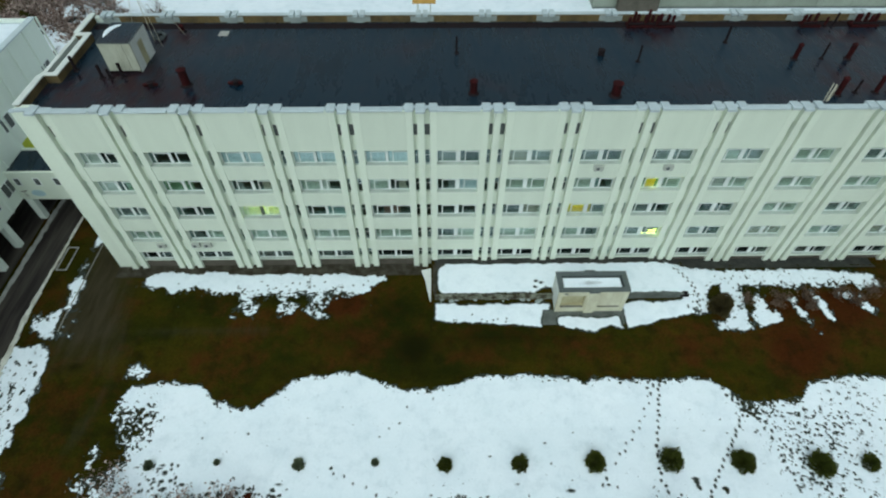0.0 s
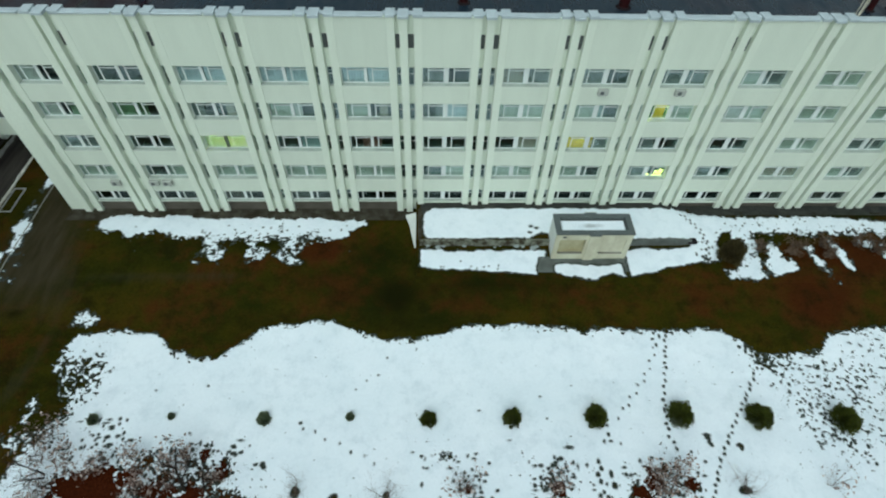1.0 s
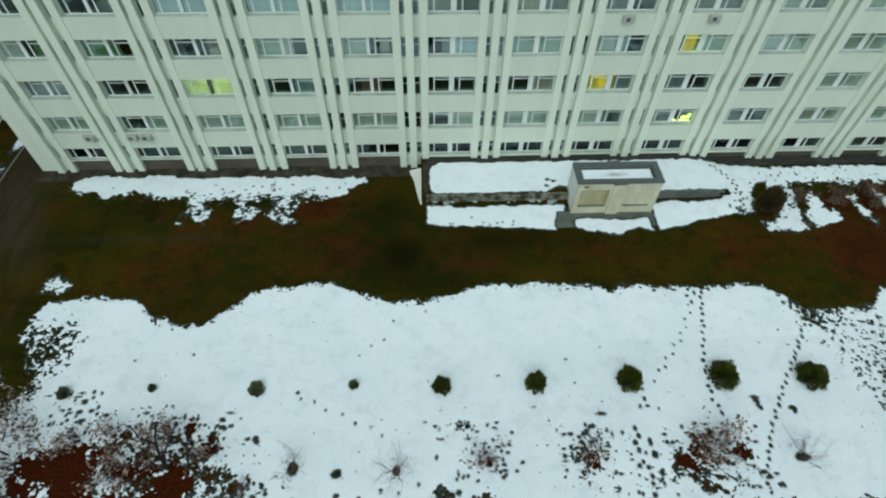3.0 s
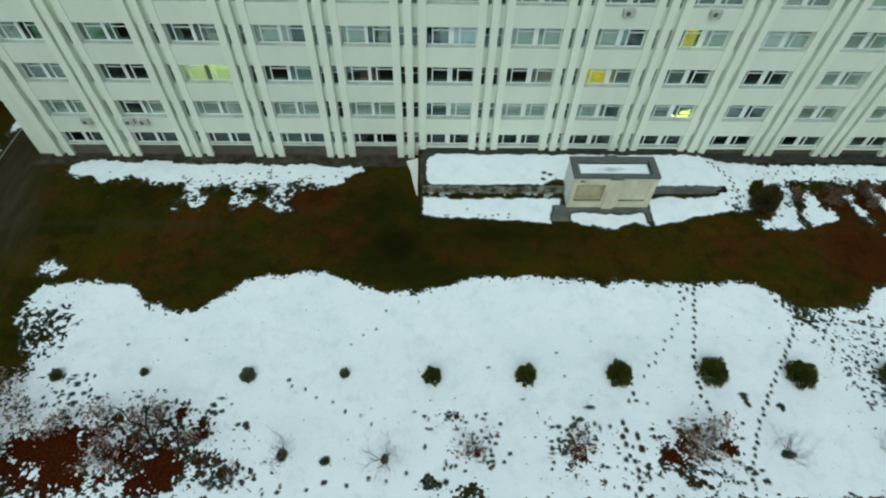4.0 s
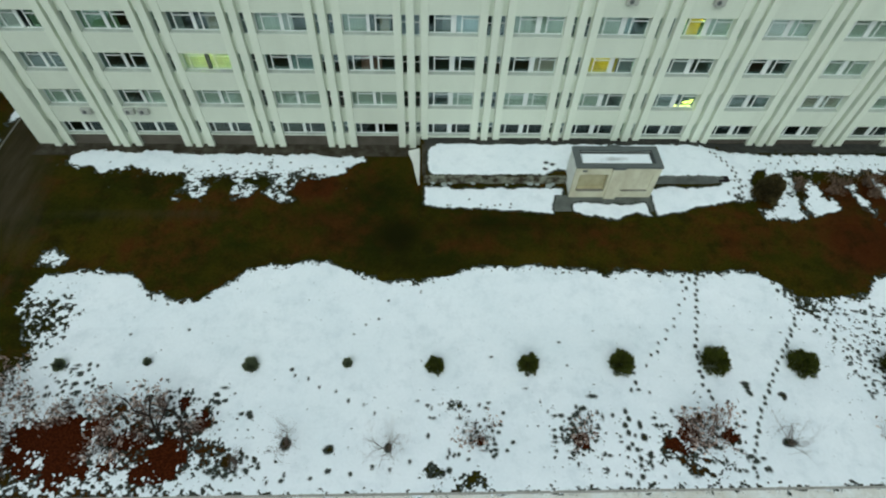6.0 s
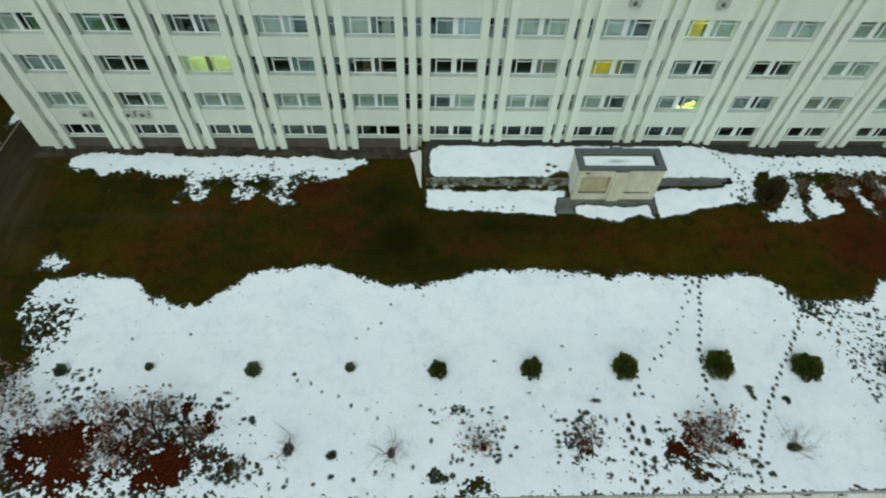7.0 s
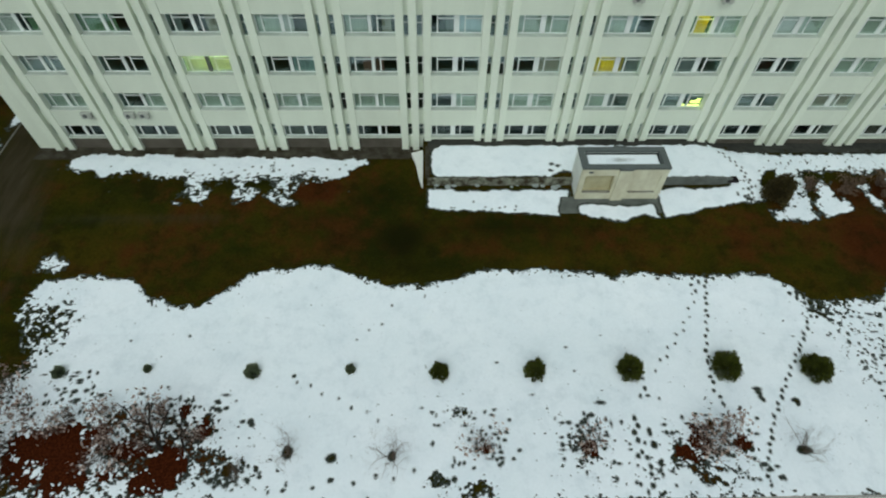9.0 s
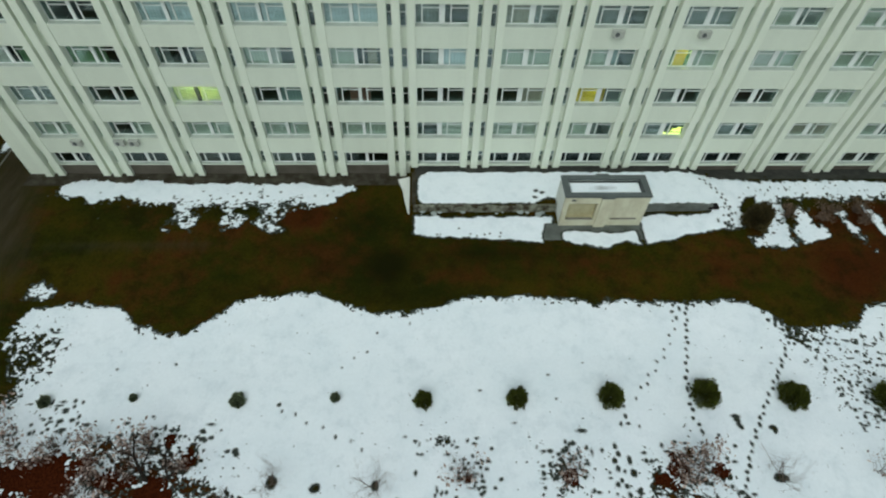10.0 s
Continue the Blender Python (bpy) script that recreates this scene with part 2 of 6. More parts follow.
M["snow"] = material("wet_snow", snow)
M["old_snow"] = material("dirty_old_snow", surface, base=(0.74, 0.73, 0.66), dirt=(0.30, 0.27, 0.21), amount=0.9, scale=0.8, grain=6, rough=0.8)
M["thin_snow"] = material("thawing_snow", snow, thin=True)


def glass(nt, bsdf, clear=0.97, gloss=0.10):
    out = nt.nodes["Material Output"]
    nt.nodes.remove(bsdf)
    tr = nt.nodes.new("ShaderNodeBsdfTransparent")
    tr.inputs["Color"].default_value = (clear * 0.985, clear * 1.015, clear * 0.995, 1)
    gl = nt.nodes.new("ShaderNodeBsdfGlossy")
    gl.inputs["Color"].default_value = (0.80, 0.96, 0.96, 1)
    gl.inputs["Roughness"].default_value = 0.03
    lw = nt.nodes.new("ShaderNodeLayerWeight")
    lw.inputs["Blend"].default_value = 0.5
    pw = nt.nodes.new("ShaderNodeMath")
    pw.operation = "POWER"
    pw.inputs[1].default_value = 5.0
    fr = nt.nodes.new("ShaderNodeMath")
    fr.operation = "MULTIPLY_ADD"
    fr.inputs[1].default_value = 0.95
    fr.inputs[2].default_value = gloss
    nt.links.new(lw.outputs["Facing"], pw.inputs[0])
    nt.links.new(pw.outputs[0], fr.inputs[0])
    ms = nt.nodes.new("ShaderNodeMixShader")
    nt.links.new(fr.outputs[0], ms.inputs["Fac"])
    nt.links.new(tr.outputs[0], ms.inputs[1])
    nt.links.new(gl.outputs[0], ms.inputs[2])
    nt.links.new(ms.outputs[0], out.inputs["Surface"])


M["glass"] = material("window_glass", glass)
# for the ground row: passes and reflects less, so its panes come out darker
M["grimy_glass"] = material("grimy_glass", glass, clear=0.62, gloss=0.055)


def cloth(nt, bsdf, base=(0.5, 0.5, 0.5), sheer=0.12):
    folds = noise_tex(nt, tex_coords(nt, (9, 1, 0.4)), 1.0, 3.0)
    col = mix(nt, 1.0, base, ramp(nt, folds, [(0.3, (0.86,) * 3), (0.7, (1.03,) * 3)]), "MULTIPLY")
    nt.links.new(col, bsdf.inputs["Base Color"])
    bsdf.inputs["Roughness"].default_value = 0.9
    tl = nt.nodes.new("ShaderNodeBsdfTranslucent")
    ms = nt.nodes.new("ShaderNodeMixShader")
    ms.inputs["Fac"].default_value = sheer
    nt.links.new(col, tl.inputs["Color"])
    nt.links.new(bsdf.outputs[0], ms.inputs[1])
    nt.links.new(tl.outputs[0], ms.inputs[2])
    nt.links.new(ms.outputs[0], nt.nodes["Material Output"].inputs["Surface"])


CLOTH = {
    "w": ("white", (0.52, 0.56, 0.53)), "g": ("grey-green", (0.42, 0.50, 0.43)), "b": ("pale blue", (0.50, 0.62, 0.68)),
    "e": ("beige", (0.36, 0.36, 0.30)), "t": ("teal", (0.22, 0.33, 0.33)), "y": ("yellow", (0.82, 0.69, 0.12)),
    "s": ("slate grey", (0.18, 0.22, 0.22)), "n": ("brown", (0.14, 0.08, 0.06)), "l": ("sheer white", (0.86, 0.88, 0.80)), "v": ("green", (0.13, 0.25, 0.13)),
}
for key, (word, rgb) in CLOTH.items():
    M["cloth_" + key] = material("curtain_" + word.replace(" ", "_").replace("-", "_"), cloth, base=rgb, sheer={"y": 0.62, "l": 0.75}.get(key, 0.12))


def glow(nt, bsdf, rgb=(1, 1, 1), strength=5.0):
    bsdf.inputs["Base Color"].default_value = (*rgb, 1)
    bsdf.inputs["Emission Color"].default_value = (*rgb, 1)
    bsdf.inputs["Emission Strength"].default_value = strength


M["strip"] = material("strip_lamp", glow, rgb=(0.95, 1.0, 0.22), strength=6.0)
M["tube"] = material("fluorescent_tube", glow, rgb=(0.98, 1.0, 0.30), strength=70.0)


def foliage(nt, bsdf, low=(0.02, 0.04, 0.01), high=(0.08, 0.11, 0.03)):
    g = nt.nodes.new("ShaderNodeNewGeometry")
    isl = ramp(nt, g.outputs["Random Per Island"], [(0.0, low), (0.6, tuple((a + b) / 2 for a, b in zip(low, high))), (1.0, high)])
    patch = noise_tex(nt, world_coords(nt), 1.6, 3.0)
    col = mix(nt, 1.0, isl, ramp(nt, patch, [(0.3, (0.7,) * 3), (0.7, (1.2,) * 3)]), "MULTIPLY")
    nt.links.new(col, bsdf.inputs["Base Color"])
    bsdf.inputs["Roughness"].default_value = 0.7
    bsdf.inputs["Specular IOR Level"].default_value = 0.2


M["juniper"] = material("juniper_needles", foliage, low=(0.019, 0.022, 0.004), high=(0.125, 0.145, 0.018))
M["dull_juniper"] = material("dull_juniper_needles", foliage, low=(0.08, 0.10, 0.06), high=(0.22, 0.26, 0.15))
M["grass"] = material("wet_grass_blades", foliage, low=(0.008, 0.014, 0.003), high=(0.035, 0.05, 0.010))
M["red_leaf"] = material("red_brown_leaves", foliage, low=(0.085, 0.04, 0.027), high=(0.62, 0.50, 0.45))
M["olive_leaf"] = material("dull_olive_leaves", foliage, low=(0.028, 0.024, 0.009), high=(0.13, 0.10, 0.038))
M["brown_leaf"] = material("brown_leaves", foliage, low=(0.07, 0.045, 0.03), high=(0.21, 0.14, 0.095))


# ---- building helpers ----
def mesh_of(name, verts, faces, mat):
    me = bpy.data.meshes.new(name)
    me.from_pydata(verts, [], faces)
    me.update()
    if mat:
        me.materials.append(mat)
    return me


def box_bm(bm, x0, x1, y0, y1, z0, z1, bevel=0.0):
    """A box in bm, with rounded edges where bevel is given."""
    r = bmesh.ops.create_cube(bm, size=1.0)
    bmesh.ops.transform(bm, matrix=Matrix.LocRotScale(((x0 + x1) / 2, (y0 + y1) / 2, (z0 + z1) / 2), None, (x1 - x0, y1 - y0, z1 - z0)), verts=r["verts"])
    if bevel:
        edges = list({e for v in r["verts"] for e in v.link_edges})
        bmesh.ops.bevel(bm, geom=edges, offset=bevel, segments=1, affect="EDGES", clamp_overlap=True)


def boxes_mesh(name, rows, mat, bevel=0.0):
    bm = bmesh.new()
    for row in rows:
        box_bm(bm, *row, bevel=bevel)
    me = bpy.data.meshes.new(name)
    bm.to_mesh(me)
    bm.free()
    me.materials.append(mat)
    return me


def ring_mesh(name, w, h, t, d, mat, bottom=None):
    """A rectangular frame in one piece: centred in x, standing on z = 0, d deep."""
    b = t if bottom is None else bottom
    outer = [(-w / 2, 0), (w / 2, 0), (w / 2, h), (-w / 2, h)]
    inner = [(-w / 2 + t, b), (w / 2 - t, b), (w / 2 - t, h - t), (-w / 2 + t, h - t)]
    verts = [(x, y, z) for y in (0, d) for x, z in outer + inner]
    faces = []
    for i in range(4):
        j = (i + 1) % 4
        faces += [(i, j, 4 + j, 4 + i), (8 + j, 8 + i, 12 + i, 12 + j), (j, i, 8 + i, 8 + j), (4 + i, 4 + j, 12 + j, 12 + i)]
    return mesh_of(name, verts, faces, mat)


def tube_bm(bm, pts, radii, sides=8, cap=True):
    """A tapering tube along pts."""
    rings = []
    pts = [Vector(p) for p in pts]
    for i, p in enumerate(pts):
        d = (pts[min(i + 1, len(pts) - 1)] - pts[max(i - 1, 0)]).normalized()
        q = d.to_track_quat("Z", "Y")
        r = radii[i] if isinstance(radii, (list, tuple)) else radii
        rings.append([bm.verts.new(p + q @ Vector((r * math.cos(2 * math.pi * k / sides), r * math.sin(2 * math.pi * k / sides), 0))) for k in range(sides)])
    for a, b in zip(rings, rings[1:]):
        for k in range(sides):
            bm.faces.new((a[k], a[(k + 1) % sides], b[(k + 1) % sides], b[k]))
    if cap:
        bm.faces.new(rings[0][::-1])
        bm.faces.new(rings[-1])


def tube_mesh(name, runs, mat, sides=8):
    bm = bmesh.new()
    for pts, radii in runs:
        tube_bm(bm, pts, radii, sides)
    me = bpy.data.meshes.new(name)
    bm.to_mesh(me)
    bm.free()
    me.materials.append(mat)
    return me


def part(name, me, parent, label="", at=None):
    """One mesh object under a thing or a part."""
    ob = new(name, me)
    ob.parent = parent
    if at is not None:
        ob.location = at
    if label:
        ob["label"] = label
    return ob


def thing(name, label, category, at=(0, 0, 0), group="", kind="", me=None):
    ob = new(name, me)
    ob.location = at
    return tagged(ob, label, category, group, kind)


# ---- smooth lattice noise for the ground and the snow ----
LAT = np.random.RandomState(7).rand(256, 256)


def lattice(x, y, size):
    u, v = np.asarray(x, float) / size + 91.3, np.asarray(y, float) / size + 57.7
    i, j = np.floor(u).astype(int), np.floor(v).astype(int)
    a, b = u - i, v - j
    a, b = a * a * (3 - 2 * a), b * b * (3 - 2 * b)
    p = lambda di, dj: LAT[(i + di) % 256, (j + dj) % 256]
    return ((p(0, 0) * (1 - a) + p(1, 0) * a) * (1 - b) + (p(0, 1) * (1 - a) + p(1, 1) * a) * b) * 2 - 1


def fractal(x, y, size, octaves=4):
    total, amp = 0.0, 1.0
    for k in range(octaves):
        total = total + amp * lattice(x + 13.7 * k, y - 7.1 * k, size / 2 ** k)
        amp *= 0.55
    return total


def step(a, b, v):
    s = np.clip((v - a) / (b - a), 0, 1)
    return s * s * (3 - 2 * s)


WALL_END = 25.2   # east end of the retaining wall before the terrace


def ground_z(x, y):
    """Height of the ground: falls gently away from the building, with a raised terrace along its east part."""
    x, y = np.asarray(x, float), np.asarray(y, float)
    z = 0.1 - 0.75 * np.clip((-6 - y) / 11, 0, 1)
    z = z - 0.08 * step(-1.7, -0.3, y) * step(-34.0, -31.0, x) * step(18.5, 16.0, y)
    upper = np.where(y > -4.37, 0.92, 0.1 + 0.18 * step(-7.4, -4.6, y))
    slope = 0.1 + 0.65 * step(-8.4, -2.2, y) - 0.35 * step(-1.7, -0.3, y)
    e = step(WALL_END - 1.6, WALL_END + 1.4, x)
    terrace = upper * (1 - e) + slope * e
    on = (x > 0.62) & (y > -8.4) & (y < 0.6)
    z = np.where(on, np.maximum(terrace, z), z)
    return z + 0.03 * fractal(x, y, 3.0, 3) * (np.abs(x) < 80)


def gz(x, y):
    return float(ground_z(x, y))


# ---- ground: one sheet to the horizon ----
LEAFY = [(-8.2, -4.9, 2.4, 1.2, 0.95), (-13.0, -5.9, 3.0, 1.2, 0.72), (-4.8, -9.3, 3.6, 1.8, 0.5), (-19, -9.8, 3.5, 1.6, 0.35), (4.9, -10.2, 3.4, 1.6, 0.45), (24.4, -10.0, 2.0, 2.6, 0.75),
         (34.7, -10.2, 3.6, 3.0, 0.9), (16.3, -9.4, 3.5, 1.2, 0.35), (40, -5.5, 5.0, 2.5, 0.95), (34, -5.6, 3.0, 1.2, 0.45), (-29.0, -4.0, 1.6, 2.0, 0.4), (-27, -9.7, 1.8, 1.5, 0.3), (-31.0, -15.0, 2.4, 3.0, 0.4), (-30.5, -20.5, 2.5, 3.0, 0.5), (-36.4, -8.0, 0.7, 0.7, 0.6),
         (-18.5, -24.8, 6.5, 3.4, 1.3), (-24.5, -22.5, 2.0, 3.5, 0.6), (17, -24.6, 2.5, 1.5, 0.9), (10.4, -24.7, 1.5, 1.2, 0.5),
         (4, -17, 14, 4.5, -0.5), (27, -17, 10, 5, -0.5), (-24, -17, 3, 3, -0.5), (-22.5, -6.8, 4, 1.6, -0.35), (-13.5, -12.0, 3.0, 2.0, -0.25)]
SODDEN = [(-1.0, -9.6, 1.7, 1.6, 0.75), (-2.6, -5.5, 2.6, 1.6, 0.45), (-16, -3.9, 6.0, 0.7, 0.45), (8.0, -8.4, 6.0, 0.7, 0.5), (-12, -11.8, 2.0, 1.0, 0.3), (1.5, -12.4, 3.5, 0.9, 0.4), (-31.4, -11.1, 0.7, 0.4, 0.9), (3.0, -9.5, 9.0, 2.2, 0.30), (-8.0, -7.5, 4.0, 1.4, 0.3)]


def ground():
    far = [80, 120, 200, 350, 600, 1000, 1600, 2400]
    xs = np.array(sorted([-v for v in far] + far + list(np.arange(-60, 60.1, 0.5)) + [0.60, 0.64]))
    ys = np.array(sorted([-v for v in far] + far + list(np.arange(-45, 25.1, 0.5)) + [30, 40, 55, -60, -4.38, -4.36]))
    X, Y = np.meshgrid(xs, ys)
    Z = ground_z(X, Y)
    nx, ny = len(xs), len(ys)
    idx = np.arange(nx * ny).reshape(ny, nx)
    faces = np.stack([idx[:-1, :-1], idx[:-1, 1:], idx[1:, 1:], idx[1:, :-1]], -1).reshape(-1, 4)
    me = mesh_of("ground", np.stack([X, Y, Z], -1).reshape(-1, 3).tolist(), faces.tolist(), M["lawn"])
    # where fallen leaves lie on the grass
    cover = 0.24 + 0.30 * fractal(X, Y, 5.0, 4)
    for cx, cy, rx, ry, k in LEAFY:
        cover = cover + k * np.exp(-(((X - cx) / rx) ** 2 + ((Y - cy) / ry) ** 2))
    att = me.attributes.new("leaf_cover", "FLOAT", "POINT")
    att.data.foreach_set("value", np.clip(cover, 0, 1).astype(np.float32).ravel())
    trod = step(-36.0, -33.0, X + 0.6 * fractal(X, Y, 4.0, 3)) * step(-26.5, -31.5, X + 0.35 * Y + 2.0 + 0.8 * fractal(X + 9, Y, 5.0, 3)) * step(-13.0, -7.0, Y + 1.2 * fractal(X, Y - 4, 6.0, 3)) * (Y < 17)
    trod = np.maximum(trod, 0.42 * np.exp(-(((X + 20.5) / 6.5) ** 4 + ((Y + 7.6) / 0.42) ** 2)))
    trod = np.maximum(trod, 0.42 * np.exp(-(((X + 28.5 - 0.25 * (Y + 15.8)) / 0.5) ** 2 + ((Y + 15.8) / 3.0) ** 4)))
    att = me.attributes.new("trodden", "FLOAT", "POINT")
    att.data.foreach_set("value", trod.astype(np.float32).ravel())
    wet = 0.08 * fractal(X - 50, Y * 1.6, 4.0, 4)
    for cx, cy, rx, ry, k in SODDEN:
        wet = wet + k * np.exp(-(((X - cx) / rx) ** 2 + ((Y - cy) / ry) ** 2))
    att = me.attributes.new("sodden", "FLOAT", "POINT")
    att.data.foreach_set("value", np.clip(wet, 0, 0.9).astype(np.float32).ravel())
    tagged(new("ground", me), "dark wet winter lawn with rust-brown patches of fallen leaves", "ground", kind="structure")


ground()


def laid_strip(name, xs, ys, lift, mat, label, category, kind="structure"):
    """A thin paved sheet that follows the ground."""
    X, Y = np.meshgrid(np.array(xs), np.array(ys))
    Z = ground_z(X, Y) + lift
    nx, ny = len(xs), len(ys)
    idx = np.arange(nx * ny).reshape(ny, nx)
    faces = np.stack([idx[:-1, :-1], idx[:-1, 1:], idx[1:, 1:], idx[1:, :-1]], -1).reshape(-1, 4)
    return tagged(new(name, mesh_of(name, np.stack([X, Y, Z], -1).reshape(-1, 3).tolist(), faces.tolist(), mat)), label, category, kind=kind)


# ---- snow: a height sheet that dips under the grass where it has melted ----
def snow_sheet(name, x0, x1, y0, y1, cell, depth_of, label):
    xs, ys = np.arange(x0, x1 + cell / 2, cell), np.arange(y0, y1 + cell / 2, cell)
    X, Y = np.meshgrid(xs, ys)
    D = depth_of(X, Y)
    Z = ground_z(X, Y) + np.clip(D, 0.007, 0.2)
    keep = (D > -0.02)
    nx, ny = len(xs), len(ys)
    idx = np.arange(nx * ny).reshape(ny, nx)
    cell_on = keep[:-1, :-1] | keep[:-1, 1:] | keep[1:, 1:] | keep[1:, :-1]
    faces = np.stack([idx[:-1, :-1], idx[:-1, 1:], idx[1:, 1:], idx[1:, :-1]], -1)[cell_on]
    used = np.unique(faces)
    remap = np.zeros(nx * ny, int)
    remap[used] = np.arange(len(used))
    verts = np.stack([X, Y, Z], -1).reshape(-1, 3)[used]
    me = mesh_of(name, verts.tolist(), remap[faces].tolist(), M["thin_snow"])
    att = me.attributes.new("thickness", "FLOAT", "POINT")
    att.data.foreach_set("value", D.ravel()[used].astype(np.float32))
    me.polygons.foreach_set("use_smooth", [True] * len(me.polygons))
    return tagged(new(name, me), label, "snow", kind="stuff")


def crumbs(X, Y, size):
    """Crisp small-grained noise, as of single leaves and tufts."""
    return lattice(X, Y, size) + 0.8 * lattice(X + 17, Y + 5, size * 0.52) + 0.6 * lattice(X - 9, Y + 23, size * 0.27)


def frayed(sd, X, Y):
    """The edge of the snow frayed by grass blades."""
    return sd + 0.10 * fractal(X + 71, Y * 1.2, 0.34, 3) + 0.095 * crumbs(X - 31, Y, 0.22)


def to_depth(sd, X, Y):
    """Snow depth from the distance inside its edge."""
    return np.clip(sd * 0.26, -0.1, 0.032) + 0.004 * fractal(X, Y, 1.8, 2) * (sd > 0.1)


def ellipses(sd, X, Y, spots):
    """Melt holes: (x, y, rx, ry) each."""
    for cx, cy, rx, ry in spots:
        sel = (np.abs(X - cx) < rx + 0.4) & (np.abs(Y - cy) < ry + 0.4)
        if sel.any():
            d = (np.hypot((X[sel] - cx) / rx, (Y[sel] - cy) / ry) - 1) * min(rx, ry) + 0.028 * crumbs(X[sel] + 5, Y[sel], 0.2)
            sd[sel] = np.minimum(sd[sel], d)
    return sd


rng = random.Random(11)


def trail(points, pace=0.44, spread=0.055, size=0.088):
    """Footprints along a line of points."""
    spots, side = [], 1
    for (ax, ay), (bx, by) in zip(points, points[1:]):
        n = max(1, int(math.hypot(bx - ax, by - ay) / pace))
        for k in range(n):
            f = (k + rng.uniform(-0.15, 0.15)) / n
            nxn, nyn = -(by - ay), (bx - ax)
            ln = math.hypot(nxn, nyn)
            side = -side
            spots.append((ax + (bx - ax) * f + side * spread * nxn / ln, ay + (by - ay) * f + side * spread * nyn / ln, size * rng.uniform(0.7, 1.15), size * rng.uniform(0.9, 1.5)))
    return spots


def scatter(cx, cy, sx, sy, n, lo, hi):
    return [(rng.gauss(cx, sx), rng.gauss(cy, sy), rng.uniform(lo, hi) * rng.uniform(0.7, 1.4), rng.uniform(lo, hi)) for _ in range(n)]


EDGE_X = [-27, -26.2, -25.6, -22.4, -19.6, -18.0, -16.5, -14.5, -12.5, -11.7, -8.2, -6.2, -3.7, -1.3, 1.1, 3.9, 8.4, 14.0, 18.9, 25.0, 26.7, 27.9, 29.1, 33.0, 34.1, 37.9, 46]
EDGE_Y = [-14.4, -13.8, -12.9, -12.5, -12.9, -14.4, -14.9, -14.9, -13.4, -12.5, -11.8, -11.7, -12.8, -13.7, -13.5, -12.7, -12.3, -12.8, -12.8, -12.9, -13.9, -14.9, -14.9, -14.7, -13.2, -12.7, -12.8]
LEFT_Y = [-30, -22.1, -20.8, -19.0, -17.3, -15.9, -13.4, -10]
LEFT_X = [-27.5, -26.1, -25.7, -24.5, -25.5, -25.7, -26.5, -26.5]
# rust leaf litter under the shrubs, where the snow has gone: x, y, rx, ry
LITTER = [(-21.6, -24.2, 1.35, 1.0), (-19.5, -25.1, 1.15, 1.3), (-20.1, -23.6, 1.0, 0.8), (-18.2, -23.8, 0.8, 0.55), (-16.4, -24.5, 0.75, 0.45), (-13.7, -25.4, 0.9, 0.9), (-14.4, -26.3, 1.2, 0.6), (-13.6, -22.3, 0.32, 0.4), (-12.35, -23.4, 0.42, 0.52),
          (-19.7, -26.7, 0.7, 0.55), (-21.4, -26.0, 0.7, 0.5), (-17.0, -25.9, 0.5, 0.35), (-18.3, -26.2, 0.5, 0.3), (-22.6, -25.4, 0.5, 0.4), (-15.4, -24.6, 0.5, 0.3), (16.8, -24.45, 0.6, 0.85), (16.15, -25.2, 0.68, 0.42), (19.42, -24.6, 0.48, 0.35), (10.5, -24.8, 0.5, 0.45), (4.3, -24.7, 0.3, 0.3)]
# snow left lying between the leaves
LEFT_LYING = [(-20.8, -25.65, 0.5, 0.42), (-17.7, -25.3, 0.4, 0.6), (-20.5, -26.6, 0.4, 0.2)]
# bare wet grass: x, y, rx, ry
BARE = [(-11.24, -25.08, 0.62, 0.32), (-10.4, -25.74, 0.42, 0.52), (17.3, -26.5, 0.46, 0.24), (16.1, -25.9, 0.42, 0.17), (-12.2, -22.9, 0.3, 0.4), (-17.4, -22.6, 0.45, 0.3), (-17.9, -22.3, 0.3, 0.2), (-16.0, -22.9, 0.3, 0.25), (2.9, -22.5, 0.25, 0.22), (1.62, -26.7, 0.35, 0.25), (3.9, -27.0, 0.5, 0.25)]


